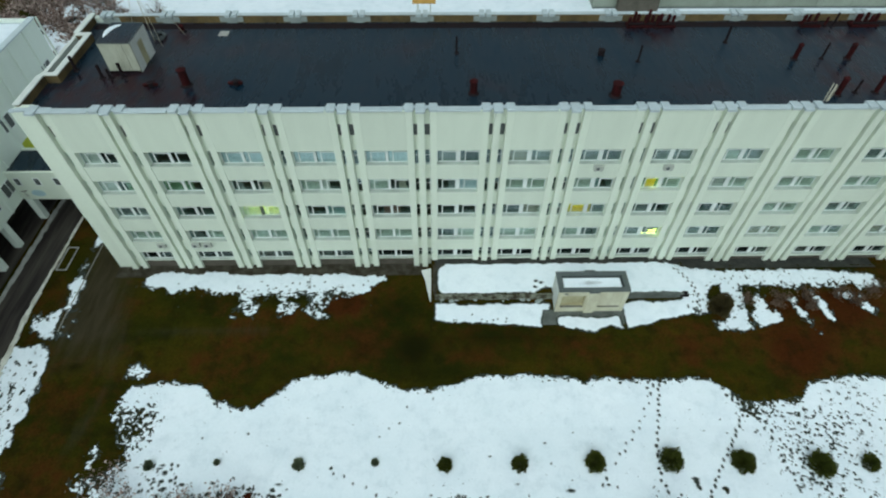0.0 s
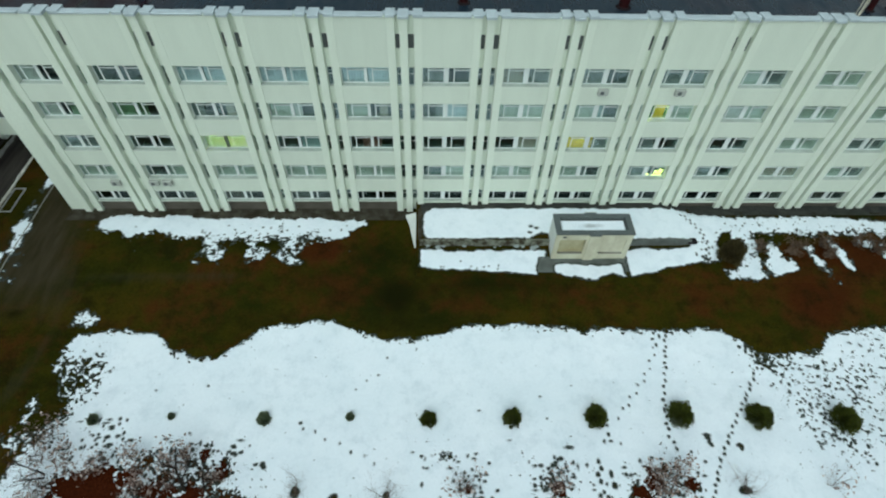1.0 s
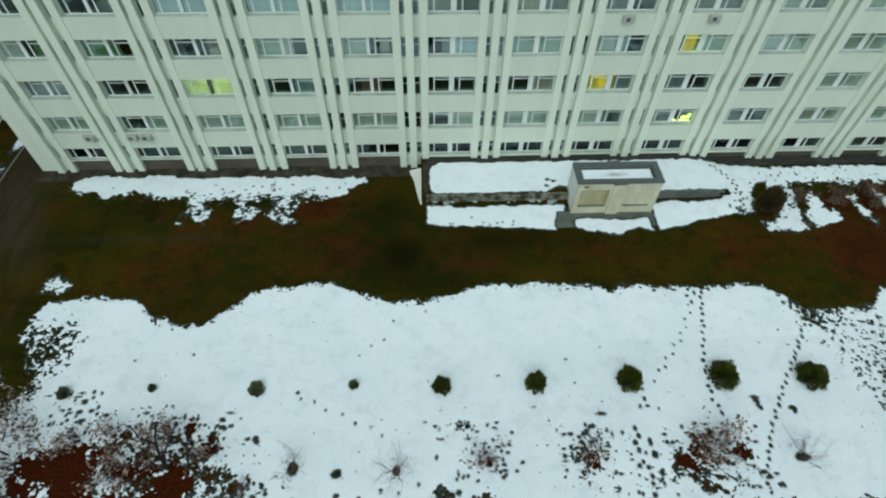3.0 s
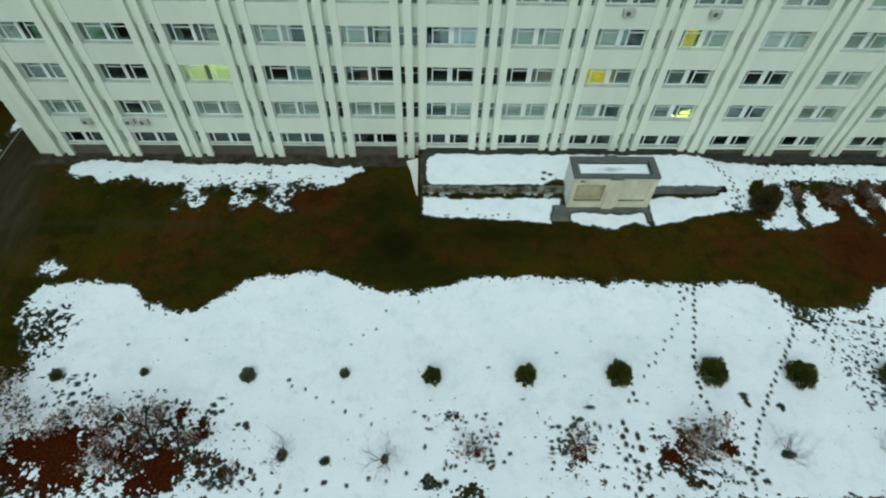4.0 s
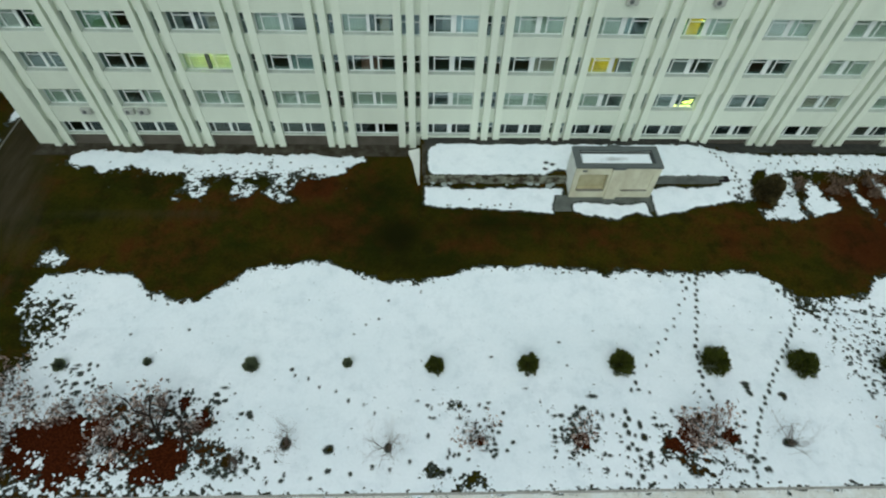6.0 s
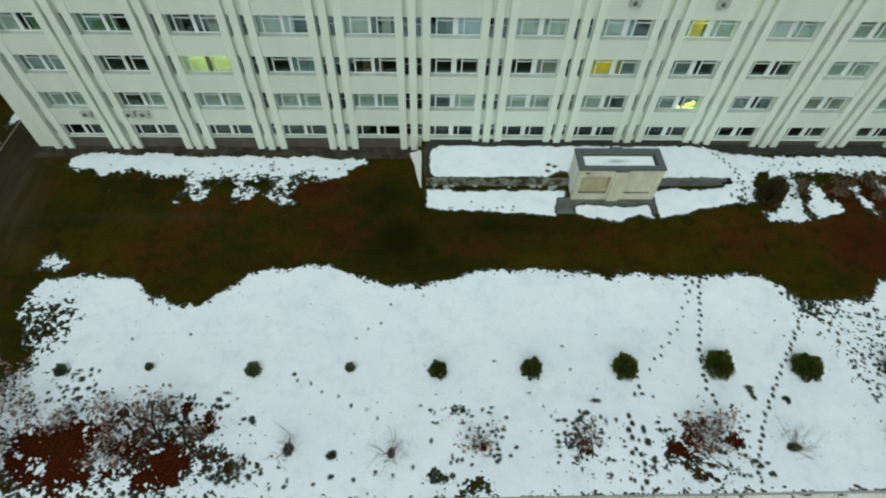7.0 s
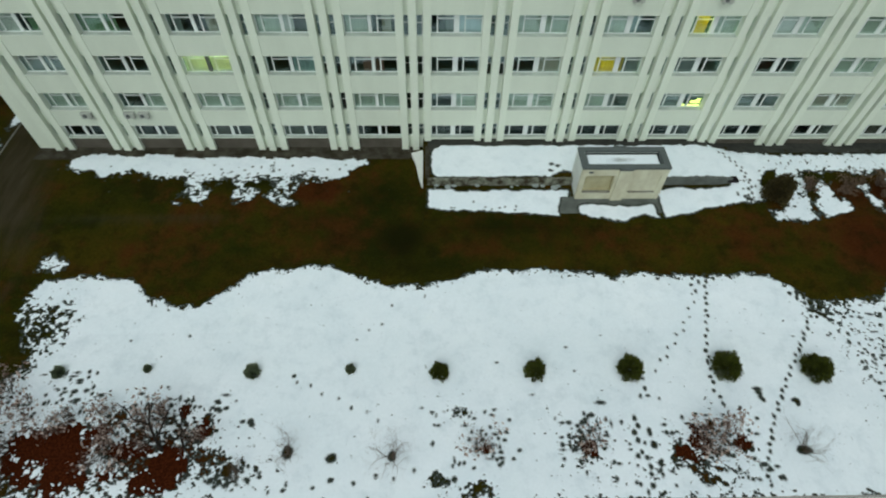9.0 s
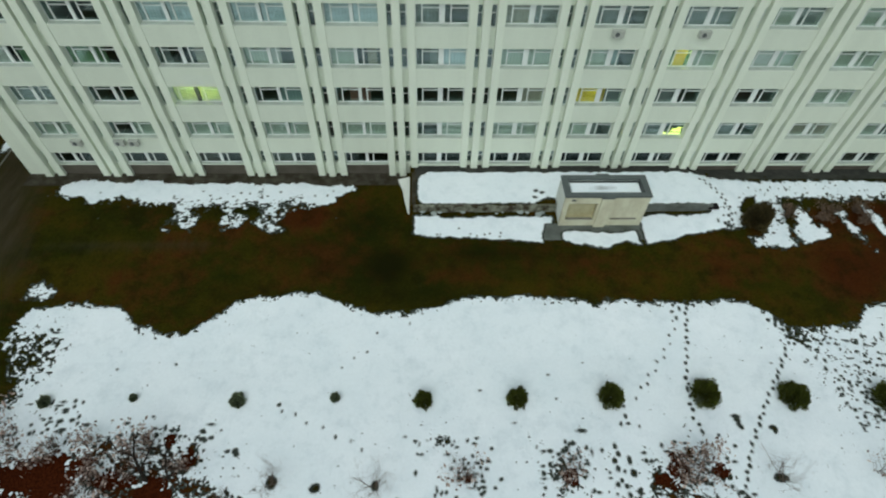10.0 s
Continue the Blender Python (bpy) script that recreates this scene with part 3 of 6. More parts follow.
def field_depth(X, Y):
    wob = fractal(X, Y, 1.6, 4)
    sd = np.minimum(np.interp(X, EDGE_X, EDGE_Y) - Y, X - np.interp(Y, LEFT_Y, LEFT_X)) + 0.22 * wob
    sd = np.minimum(sd, Y + 27.72 + 0.16 * fractal(X + 8, Y, 1.3, 4))
    # a lone tongue of snow off the corner
    lone = 0.75 - np.hypot((X + 25.6) / 1.25, (Y + 11.5) / 0.75) + 0.35 * fractal(X + 5, Y, 0.9, 3)
    sd = np.maximum(sd, lone * 0.7)
    for cx, cy, r in ((-26.8, -19.1, 0.5), (-26.7, -21.2, 0.55), (-26.2, -15.6, 0.35)):
        sd = np.maximum(sd, 0.5 * (r - np.hypot(X - cx, (Y - cy) * 0.8)) + 0.4 * fractal(X + 2, Y, 0.6, 3) - 0.1)
    # grass tufts poking through, thick in some places
    tuft = 1.0 * crumbs(X * 0.85 + Y * 0.25, Y, 0.24) + 0.15 * fractal(X + 30, Y, 1.2, 2)
    zone = lambda cx, cy, rx, ry: np.exp(-(((X - cx) / rx) ** 2 + ((Y - cy) / ry) ** 2))
    w = (1.25 * zone(-24.2, -16.3, 1.8, 2.0) + 0.62 * zone(-24.5, -20.5, 2.2, 2.0) + 1.0 * zone(-18.6, -25.0, 6.0, 2.8) + 0.55 * zone(-22.4, -26.0, 2.4, 1.8) + 0.60 * zone(-13.6, -24.2, 3.0, 2.3)
         + 0.42 * zone(-9.5, -25.8, 3.0, 0.9) + 0.30 * zone(2.5, -23.2, 2.6, 1.2) + 0.62 * zone(10.2, -24.6, 2.0, 1.8) + 0.98 * zone(17.6, -24.7, 2.3, 2.0) + 0.40 * zone(13.5, -26.0, 2.2, 1.0)
         + 0.80 * zone(28.0, -15.4, 1.5, 1.3) + 0.44 * zone(32.0, -17.6, 4.4, 3.0) + 0.40 * zone(38, -16, 6, 3) + 0.42 * zone(33, -22, 5, 3))
    w = w + 0.72 * np.clip(1 - sd / 0.7, 0, 1)
    sd = frayed(sd, X, Y)
    sd = np.minimum(sd, (1.85 - 2.1 * np.clip(w, 0, 1.0) - tuft) * 0.30)
    for cx, cy, rx, ry in LITTER + BARE:
        d = (np.hypot((X - cx) / rx, (Y - cy) / ry) - 1) * min(rx, ry) + 0.33 * fractal(X + 3, Y, 1.1, 2) + 0.33 * crumbs(X, Y, 0.30) + 0.03
        sd = np.minimum(sd, d)
    for cx, cy, rx, ry in LEFT_LYING:
        sd = np.maximum(sd, (1 - np.hypot((X - cx) / rx, (Y - cy) / ry)) * min(rx, ry) + 0.26 * fractal(X + 3, Y, 0.9, 2) + 0.3 * crumbs(X, Y, 0.24) - 0.05)
    return to_depth(ellipses(sd, X, Y, FIELD_SPOTS), X, Y)


FIELD_SPOTS = (
    trail([(20.8, -12.9), (20.0, -16.1), (19.2, -18.6), (18.8, -21.3), (19.3, -22.8)])
    + trail([(27.5, -14.9), (27.1, -16.2), (25.6, -18.3), (24.0, -20.3), (22.8, -21.9), (21.7, -23.5), (20.8, -25.2), (20.1, -26.9)])
    + trail([(20.2, -13.0), (19.4, -14.4)], 0.4, 0.2)
    + trail([(14.6, -20.6), (14.0, -22.2)], 0.5, 0.1, 0.075) + trail([(13.5, -23.0), (13.1, -24.8)], 0.38, 0.10, 0.12) + trail([(14.15, -23.9), (14.1, -25.2)], 0.6, 0.06, 0.16)
    + trail([(13.2, -25.2), (13.8, -25.8), (14.3, -26.6)], 0.36, 0.16, 0.11) + trail([(14.4, -25.9), (13.1, -27.0)], 0.36, 0.2, 0.12)
    + trail([(-8, -26.8), (-2, -26.3), (6, -25.4)], 1.1, 0.15, 0.07)
    + trail([(-7.2, -20.4), (-1.0, -23.4)], 0.9, 0.1, 0.05)
    + trail([(19.6, -14.4), (18.4, -16.6), (16.0, -19.4), (14.9, -20.4)], 0.55, 0.13, 0.05)
    + trail([(27.0, -14.3), (27.9, -14.8), (29.1, -18.0), (30.3, -20.0), (31.6, -21.7), (32.8, -24.0)], 0.4, 0.22, 0.085)
    + trail([(26.6, -14.2), (28.4, -16.2)], 0.26, 0.26, 0.12) + scatter(30.6, -20.6, 1.0, 1.2, 45, 0.04, 0.10) + scatter(33.0, -16.5, 3.2, 1.6, 60, 0.03, 0.08)
    + scatter(13.6, -25.6, 1.2, 0.8, 14, 0.04, 0.09) + scatter(20.5, -26.3, 0.6, 0.4, 12, 0.05, 0.13)
    + scatter(21.5, -21.6, 0.12, 0.35, 5, 0.1, 0.18) + scatter(23.7, -22.3, 0.1, 0.2, 3, 0.12, 0.2) + scatter(1.7, -26.6, 0.3, 0.12, 5, 0.1, 0.2)
    + scatter(-4.5, -25.2, 0.04, 0.04, 2, 0.2, 0.24) + scatter(-9.5, -22.9, 0.2, 0.2, 6, 0.07, 0.16) + scatter(2.4, -22.7, 1.2, 0.35, 18, 0.03, 0.09) + scatter(10.4, -24.2, 1.2, 0.9, 50, 0.04, 0.13) + scatter(4.4, -24.2, 1.0, 0.9, 40, 0.04, 0.11)
    + scatter(-9.5, -26.2, 1.6, 0.35, 36, 0.05, 0.14) + scatter(-14.5, -22.3, 2.2, 0.5, 50, 0.05, 0.15) + scatter(-20.3, -19.6, 0.5, 0.6, 7, 0.06, 0.13)
    + scatter(-21.5, -21.8, 1.6, 0.8, 40, 0.04, 0.12) + scatter(0, -17, 16, 3, 30, 0.03, 0.06) + scatter(17.3, -25.0, 1.8, 1.2, 36, 0.04, 0.11)
    + [(-7.4, -20.1, 0.1, 0.1), (-7.1, -24.8, 0.28, 0.36), (-1.1, -25.1, 0.2, 0.24), (22.9, -25.1, 0.4, 0.25), (11.5, -22.1, 0.25, 0.1)]
)


def facade_depth(X, Y):
    wob = fractal(X + 40, Y, 1.1, 4)
    # the strip west of the terrace
    top = np.interp(X, [-28.4, -27.3, -25, -20, -5.2, -4.0], [-1.4, -0.55, -0.55, -0.8, -1.15, -1.5]) - 0.16 * np.cos(X * 1.047) * (X > -27)
    low = np.interp(X, [-28.4, -26, -21, -18.4, -16, -11, -9, -6.3, -4.0], [-1.8, -2.9, -3.15, -3.6, -3.8, -3.95, -3.75, -3.3, -1.9])
    sd = np.minimum(np.minimum(top - Y, Y - low), np.minimum(X + 28.3, -4.0 - X)) + np.where(Y < -2.4, 0.24, 0.0) * crumbs(X * 0.8 + 0.5 * Y, Y, 0.34) + np.where(Y > -1.6, 0.17, 0.42) * wob
    for cx, cy, rx, ry in ((-17.0, -4.9, 1.0, 0.9), (-13.6, -5.3, 0.9, 0.6), (-10.5, -5.4, 0.95, 0.75), (-9.8, -4.2, 0.6, 0.7), (-17.4, -3.8, 0.8, 0.7)):
        sd = np.maximum(sd, (1 - np.hypot((X - cx) / rx, (Y - cy) / ry)) * 0.6 + 0.42 * fractal(X, Y + 9, 0.8, 3))
    # grass tufts breaking up its lower edge
    thin = np.exp(-(((X + 9.5) / 3.2) ** 2 + ((Y + 3.5) / 0.8) ** 2))
    sd = np.minimum(sd, (2.25 - 2.0 * step(-1.9, -4.2, Y + 0.6 * wob) - 0.7 * thin - crumbs(X * 0.8 + 3, Y * 1.3, 0.30)) * 0.22)
    # terrace, above and below the retaining wall
    a = np.minimum(np.minimum(-0.20 - 0.40 * np.cos(X * 1.047) - Y, Y + 4.22), np.minimum(X - 1.25, 26.0 - X))
    corner = 1.1 - np.hypot(np.maximum(2.35 - X, 0), np.maximum(-3.1 - Y, 0) + np.maximum(Y + 1.6, 0))
    a = np.minimum(a, corner) + 0.08 * wob
    a = np.minimum(a, 0.85 * (np.hypot((X - 11.9) / 1.1, (Y + 4.3) / 0.8) - 1) + 0.1 * wob)
    b = np.minimum(np.minimum(np.interp(X, [1, 11, 19, 25, 27], [-4.95, -5.05, -4.95, -4.8, -4.0]) - Y, Y - np.interp(X, [1, 2, 6, 11, 11.9, 13.5, 15.2, 16.5, 17.6, 18.4, 19.3, 25, 27], [-6.6, -7.0, -7.2, -7.4, -7.0, -7.7, -8.1, -8.0, -7.6, -7.8, -7.7, -6.5, -6.0])), np.minimum(X - 1.0, 27.4 - X)) + 0.16 * wob
    apron = np.maximum(np.maximum(12.0 - X, X - 19.1), -6.55 - Y) + 0.12 * wob
    b = np.minimum(b, apron)
    b = np.minimum(b, np.where(Y < -5.75, np.abs(X - 11.95 - 0.25 * (Y + 6.5)) - 0.78 + 0.1 * wob, 9.0))
    b = np.minimum(b, np.where(Y < -5.75, np.abs(X - 18.85 + 0.1 * (Y + 6.5)) - 0.30 + 0.1 * wob, 9.0))
    # slope east of the wall
    brow = np.interp(X, [24, 27, 30, 40, 44, 46], [-0.55, -1.0, -1.4, -1.6, -2.1, -2.5]) - Y
    c = np.minimum(np.minimum(brow, Y + 3.55 + 0.3 * wob), np.minimum(X - 24.6, 45.0 - X))
    c = np.maximum(c, np.minimum(np.minimum(X - 24.6, 27.7 - X), np.minimum(Y + 6.35, -2.6 - Y)))
    c = np.maximum(c, np.minimum(np.minimum(X - 29.2, 31.0 - X), np.minimum(Y + 7.4, -2.6 - Y)))
    for cx, cy, rx, ry, lean in ((29.4, -7.4, 1.6, 0.85, 0.0), (32.6, -6.8, 1.4, 0.95, 0.0), (32.5, -5.4, 0.6, 1.0, 0.0), (35.6, -5.0, 0.6, 0.35, 0.0), (36.2, -6.4, 0.26, 1.0, 0.35), (38.4, -5.6, 0.45, 1.3, 0.3), (41.5, -4.6, 0.7, 0.3, 0.0), (42.8, -5.9, 0.4, 0.6, 0.5)):
        c = np.maximum(c, (1 - np.hypot((X - cx + lean * (Y - cy)) / rx, (Y - cy) / ry)) * min(rx, ry))
    c = c + 0.26 * fractal(X + 40, Y, 0.8, 4)
    w = np.exp(-(((X - 37) / 7.0) ** 4 + ((Y + 3.6) / 0.7) ** 2)) * 0.75 + np.exp(-(((X - 31.0) / 1.4) ** 2 + ((Y + 5.0) / 1.3) ** 2)) * 0.5
    c = np.minimum(c, (1.5 - 1.75 * np.clip(w, 0, 1) - crumbs(X, Y, 0.3)) * 0.26)
    c = np.minimum(c, (np.hypot((X - 28.1) / 0.95, (Y + 6.2) / 1.1) - 1) + 0.2 * wob)
    # bare strip on top of and below the wall
    c = np.where((X < WALL_END) & (Y < -4.2) & (Y > -4.95), -0.3, c)
    sd = np.maximum(np.maximum(sd, a), np.maximum(b, c))
    on_terrace = (X > 0.6) & (X < 25.5)
    sd = sd + (frayed(sd, X, Y) - sd) * np.where(on_terrace, 0.4, 1.0)
    sd = ellipses(sd, X, Y, FACADE_SPOTS)
    return to_depth(sd, X, Y)


FACADE_SPOTS = trail([(25.3, -1.2), (26.4, -3.0), (26.7, -4.6), (26.2, -6.4)], 0.3, 0.12, 0.075) + scatter(26.2, -5.8, 0.3, 0.6, 12, 0.05, 0.11) + scatter(11.2, -3.3, 0.5, 0.3, 6, 0.08, 0.14) + scatter(-10, -3.4, 3, 0.4, 8, 0.05, 0.12) + scatter(6, -6.9, 3, 0.25, 18, 0.03, 0.05) + scatter(-14, -2.6, 6, 0.4, 28, 0.03, 0.06)


def west_depth(X, Y):
    wob = fractal(X - 7, Y, 1.2, 4)
    a = np.minimum(np.interp(Y, [-24, -18.5, -13.7, -9.2, -8.6], [-32.6, -34.4, -33.8, -34.1, -35]) - X, -8.9 - Y) + 0.42 * wob
    a = np.minimum(a, X + 37.9)
    a = np.minimum(a, 0.35 * (0.95 - crumbs(X + 9, Y * 0.7, 0.36)))
    b = (1 - np.hypot((X + 34.9 + 0.1 * Y) / 0.40, (Y + 3.6) / 2.6)) * 0.26 + 0.22 * wob
    c = (1 - np.hypot((X + 35.6) / 1.5, (Y + 6.8) / 0.9)) * 0.5 + 0.45 * wob - 0.14 * np.clip(crumbs(X, Y, 0.4), 0, 2)
    d = (1 - np.hypot((X + 34.8) / 0.5, (Y - 4.8) / 1.8)) * 0.6 + 0.2 * wob
    c = np.maximum(c, (1 - np.hypot((X + 35.1) / 0.55, (Y + 6.3) / 1.3)) * 0.5 + 0.3 * wob)
    sd = np.maximum(np.maximum(a, b), np.maximum(c, d))
    return to_depth(np.minimum(frayed(sd, X, Y), 0.3 * (1.25 - crumbs(X + 2, Y * 0.7, 0.36))), X, Y)


snow_sheet("snow_field", -28, 44, -29.1, -10.4, 0.05, field_depth, "wet white snow lying on the lawn, pocked with footprints")
snow_sheet("snow_strip", -29, 0.2, -8.8, -0.05, 0.07, facade_depth, "patchy white snow along the foot of the building")
snow_sheet("snow_bank", 0.6, 46.5, -4.38, 0.24, 0.07, facade_depth, "smooth white snow lying on the terrace")
snow_sheet("snow_slope", 0.6, 46.5, -8.79, -4.38, 0.07, facade_depth, "patchy white snow below the terrace wall")
snow_sheet("snow_verge", -38, -31.5, -24, 7, 0.1, west_depth, "melting white snow on the verge beside the road")
snow_sheet("far_snow", -120, 130, 18.5, 130, 1.5, lambda X, Y: 0.16 + 0.06 * fractal(X, Y, 14, 3) + (0.35 * fractal(X, Y, 6, 4) - 0.28) * np.exp(-(((X + 68) / 14) ** 4 + ((Y - 48) / 20) ** 4)), "snow-covered yard behind the building")

def grass_tufts():
    """Dark blades that poke out along the thawing edges of the snow."""
    rs = np.random.RandomState(21)
    spots = []
    for depth_of, x0, x1, y0, y1, n in ((facade_depth, -29, 0, -6.6, -1.6, 9000), (facade_depth, 1.0, 44, -8.6, -4.9, 7000), (field_depth, -28, 44, -28, -11, 60000)):
        X, Y = rs.uniform(x0, x1, n), rs.uniform(y0, y1, n)
        D = depth_of(X, Y)
        sel = (D > -0.035) & (D < 0.004) & ~((Y < -22) & (X < -11.5))
        spots += list(zip(X[sel], Y[sel]))
    verts, faces = [], []
    rr = random.Random(4)
    for x, y in spots[:9000]:
        z = gz(x, y)
        for _ in range(3):
            a, h = rr.uniform(0, 6.28), rr.uniform(0.05, 0.13)
            px, py = x + rr.gauss(0, 0.05), y + rr.gauss(0, 0.05)
            dx, dy = math.cos(a), math.sin(a)
            b = len(verts)
            verts += [(px - dy * 0.018, py + dx * 0.018, z), (px + dy * 0.018, py - dx * 0.018, z), (px + dx * h * 0.7, py + dy * h * 0.7, z + h * 0.6)]
            faces.append((b, b + 1, b + 2))
    tagged(new("grass_tufts", mesh_of("grass_tufts", verts, faces, M["grass"])), "dark green blades of grass along the thawing snow", "grass", kind="stuff")


grass_tufts()

# rust litter showing through the snow
def litter_sheets():
    for i, (cx, cy, rx, ry) in enumerate(LITTER):
        xs, ys = np.linspace(cx - rx * 1.6, cx + rx * 1.6, 16), np.linspace(cy - ry * 1.6, cy + ry * 1.6, 16)
        X, Y = np.meshgrid(xs, ys)
        Z = ground_z(X, Y) + 0.012 - 0.10 * np.clip(np.hypot((X - cx) / rx, (Y - cy) / ry) - 1.15, 0, 1)
        idx = np.arange(256).reshape(16, 16)
        faces = np.stack([idx[:-1, :-1], idx[:-1, 1:], idx[1:, 1:], idx[1:, :-1]], -1).reshape(-1, 4)
        tagged(new("leaf_litter", mesh_of("leaf_litter", np.stack([X, Y, Z], -1).reshape(-1, 3).tolist(), faces.tolist(), M["litter"])), "rust-red layer of wet fallen leaves on the lawn", "leaf litter", kind="stuff")


litter_sheets()


# ---- roads, kerbs and paths ----
def kerb_line(name, x0, y0, x1, y1, width, height, label, mat=None, lift=0.0, ragged=False):
    n = max(2, int(math.hypot(x1 - x0, y1 - y0) / (0.7 if ragged else 1.5)))
    bm = bmesh.new()
    dx, dy = (x1 - x0) / n, (y1 - y0) / n
    ln = math.hypot(dx, dy)
    ox, oy = -dy / ln * width / 2, dx / ln * width / 2
    rk = random.Random(int(abs(x0 * 10 + y1)))
    base_ox, base_oy = ox, oy
    for k in range(n):
        f = rk.uniform(0.55, 1.2) if ragged else 1.0
        ox, oy = base_ox * f, base_oy * f
        a = (x0 + dx * k + (rk.gauss(0, 0.05) if ragged else 0), y0 + dy * k)
        b = (x0 + dx * (k + 0.985), y0 + dy * (k + 0.985))
        za, zb = gz(*a) + lift, gz(*b) + lift
        quad = [(a[0] - ox, a[1] - oy), (b[0] - ox, b[1] - oy), (b[0] + ox, b[1] + oy), (a[0] + ox, a[1] + oy)]
        zs = [za, zb, zb, za]
        lo = [bm.verts.new((p[0], p[1], z - 0.15)) for p, z in zip(quad, zs)]
        hi = [bm.verts.new((p[0], p[1], z + height)) for p, z in zip(quad, zs)]
        bm.faces.new(hi)
        for i in range(4):
            j = (i + 1) % 4
            bm.faces.new((lo[i], lo[j], hi[j], hi[i]))
    bmesh.ops.recalc_face_normals(bm, faces=bm.faces)
    me = bpy.data.meshes.new(name)
    bm.to_mesh(me)
    bm.free()
    me.materials.append(mat or M["kerb"])
    return tagged(new(name, me), label, "kerb", kind="structure")


laid_strip("road", np.arange(-41.2, -37.7, 0.5), np.arange(-45, 25, 1.0), 0.03, M["asphalt"], "narrow wet asphalt road between the buildings", "road")
laid_strip("yard", np.arange(-62, -41.3, 1.0), np.arange(-45, 25, 1.0), 0.02, M["asphalt"], "dark wet asphalt yard under the neighbouring building", "yard")
laid_strip("pavement", np.arange(-60, 61, 1.0), np.linspace(-40, -27.68, 26), 0.010, M["slush"], "pale slushy pavement at the edge of the lawn", "pavement")
kerb_line("kerb", -37.85, 24, -38.0, -3, 0.26, 0.08, "pale slush-covered kerb of the road", M["old_snow"], ragged=True)
kerb_line("kerb", -38.0, -3, -37.8, -11.5, 0.50, 0.10, "pale slush-covered kerb of the road", M["old_snow"], ragged=True)
kerb_line("kerb", -37.8, -11.5, -37.2, -24, 0.46, 0.10, "pale slush-covered kerb of the road", M["old_snow"], ragged=True)
kerb_line("kerb", -41.35, 24, -41.35, -30, 0.5, 0.08, "grey concrete kerb beside the road", ragged=True)
kerb_line("kerb", -60, -27.66, 60, -27.66, 0.14, 0.045, "low grey kerb along the slushy pavement")
kerb_line("kerb", -34.1, 14, -34.3, -7.5, 0.12, 0.03, "worn brown kerb of the path", M["concrete"])
laid_strip("apron", np.linspace(-31.3, -0.2, 90), np.linspace(-1.25, 0.28, 10), 0.02, M["muddy_concrete"], "muddy concrete apron along the foot of the building", "apron")

laid_strip("apron", np.linspace(10.7, 20.0, 40), np.linspace(-7.35, -5.7, 10), 0.006, M["grey_slab"], "grey concrete slab in front of the kiosk", "apron")
# apron east of the cheek wall, darkened for the shade under the facade
laid_strip("apron", np.linspace(1.0, 46, 140), np.linspace(-1.15, 0.28, 9), 0.012, M["wet_concrete"], "wet concrete strip behind the terrace snow, darkened for the shade by the facade", "apron")


def border_frame():
    me = boxes_mesh("bed_border", [(-0.55, 0.55, -1.55, -1.45, 0, 0.12), (-0.55, 0.55, 1.45, 1.55, 0, 0.12), (-0.55, -0.45, -1.45, 1.45, 0, 0.12), (0.45, 0.55, -1.45, 1.45, 0, 0.12)], M["kerb"], 0.01)
    thing("bed_border", "rectangular pale concrete border set in the verge", "border", (-37.1, 1.3, gz(-37.1, 1.3)), me=me)


border_frame()

# ---- the office building ----
BAY = 6.0
AXES = [-29.6] + [-24.0 + BAY * k for k in range(15)]          # middle fins, west to east
SILL = [1.30, 4.06, 7.22, 10.38, 13.54]
HEAD = [2.52, 5.62, 8.78, 11.94, 15.10]
EAST = AXES[-1] + 1.4
WEST = -31.3
TOP = 18.95
ROOF = 18.4
BACK = 15.6
building = thing("office_building", "long white five-storey office building with vertical fins and flat roof", "building")


def fin_base(x):
    return gz(max(x, 0.9) if x > 0.5 else x, -0.4) - 0.1


def tall_fin(x, width, front, name="fin"):
    z0 = fin_base(x)
    return part(name, boxes_mesh(name, [(x - width / 2, x + width / 2, front, 0.62, z0, TOP)], M["fin"], 0.012), building)


L_FIN, M_FIN, R_FIN = -0.86, 0.03, 1.02        # the three fins about an axis
for i, ax in enumerate(AXES):
    if i > 0:
        tall_fin(ax + L_FIN, 0.56, 0.0)
    tall_fin(ax + M_FIN, 0.56, -0.10)
    tall_fin(ax + R_FIN, 0.56, 0.0)
# broad pier that closes the west corner
part("corner_pier", boxes_mesh("corner_pier", [(WEST, AXES[0] - 0.255, 0.22, 1.2, 0.0, TOP)], M["fin"], 0.03), building)

BAYS = [(a + 1.302, b - 1.142) for a, b in zip(AXES, AXES[1:])]
RECESS = 0.05
for x0, x1 in BAYS:
    for r in range(5):
        z0 = HEAD[r]
        z1 = SILL[r + 1] if r < 4 else TOP
        y0 = RECESS if r < 4 else 0.004
        part("spandrel_panel", boxes_mesh("spandrel_panel", [(x0, x1, y0, 0.5, z0, z1)], M["facade"], 0.012), building)
    part("spandrel_panel", boxes_mesh("spandrel_panel", [(x0, x1, RECESS, 0.5, 1.22 if x1 < 0.5 else 1.08, SILL[0])], M["facade"], 0.012), building)
    part("plinth", boxes_mesh("plinth", [(x0, x1, 0.30, 0.62, -0.4, 1.22 if x1 < 0.5 else 1.08)], M["plinth"]), building)

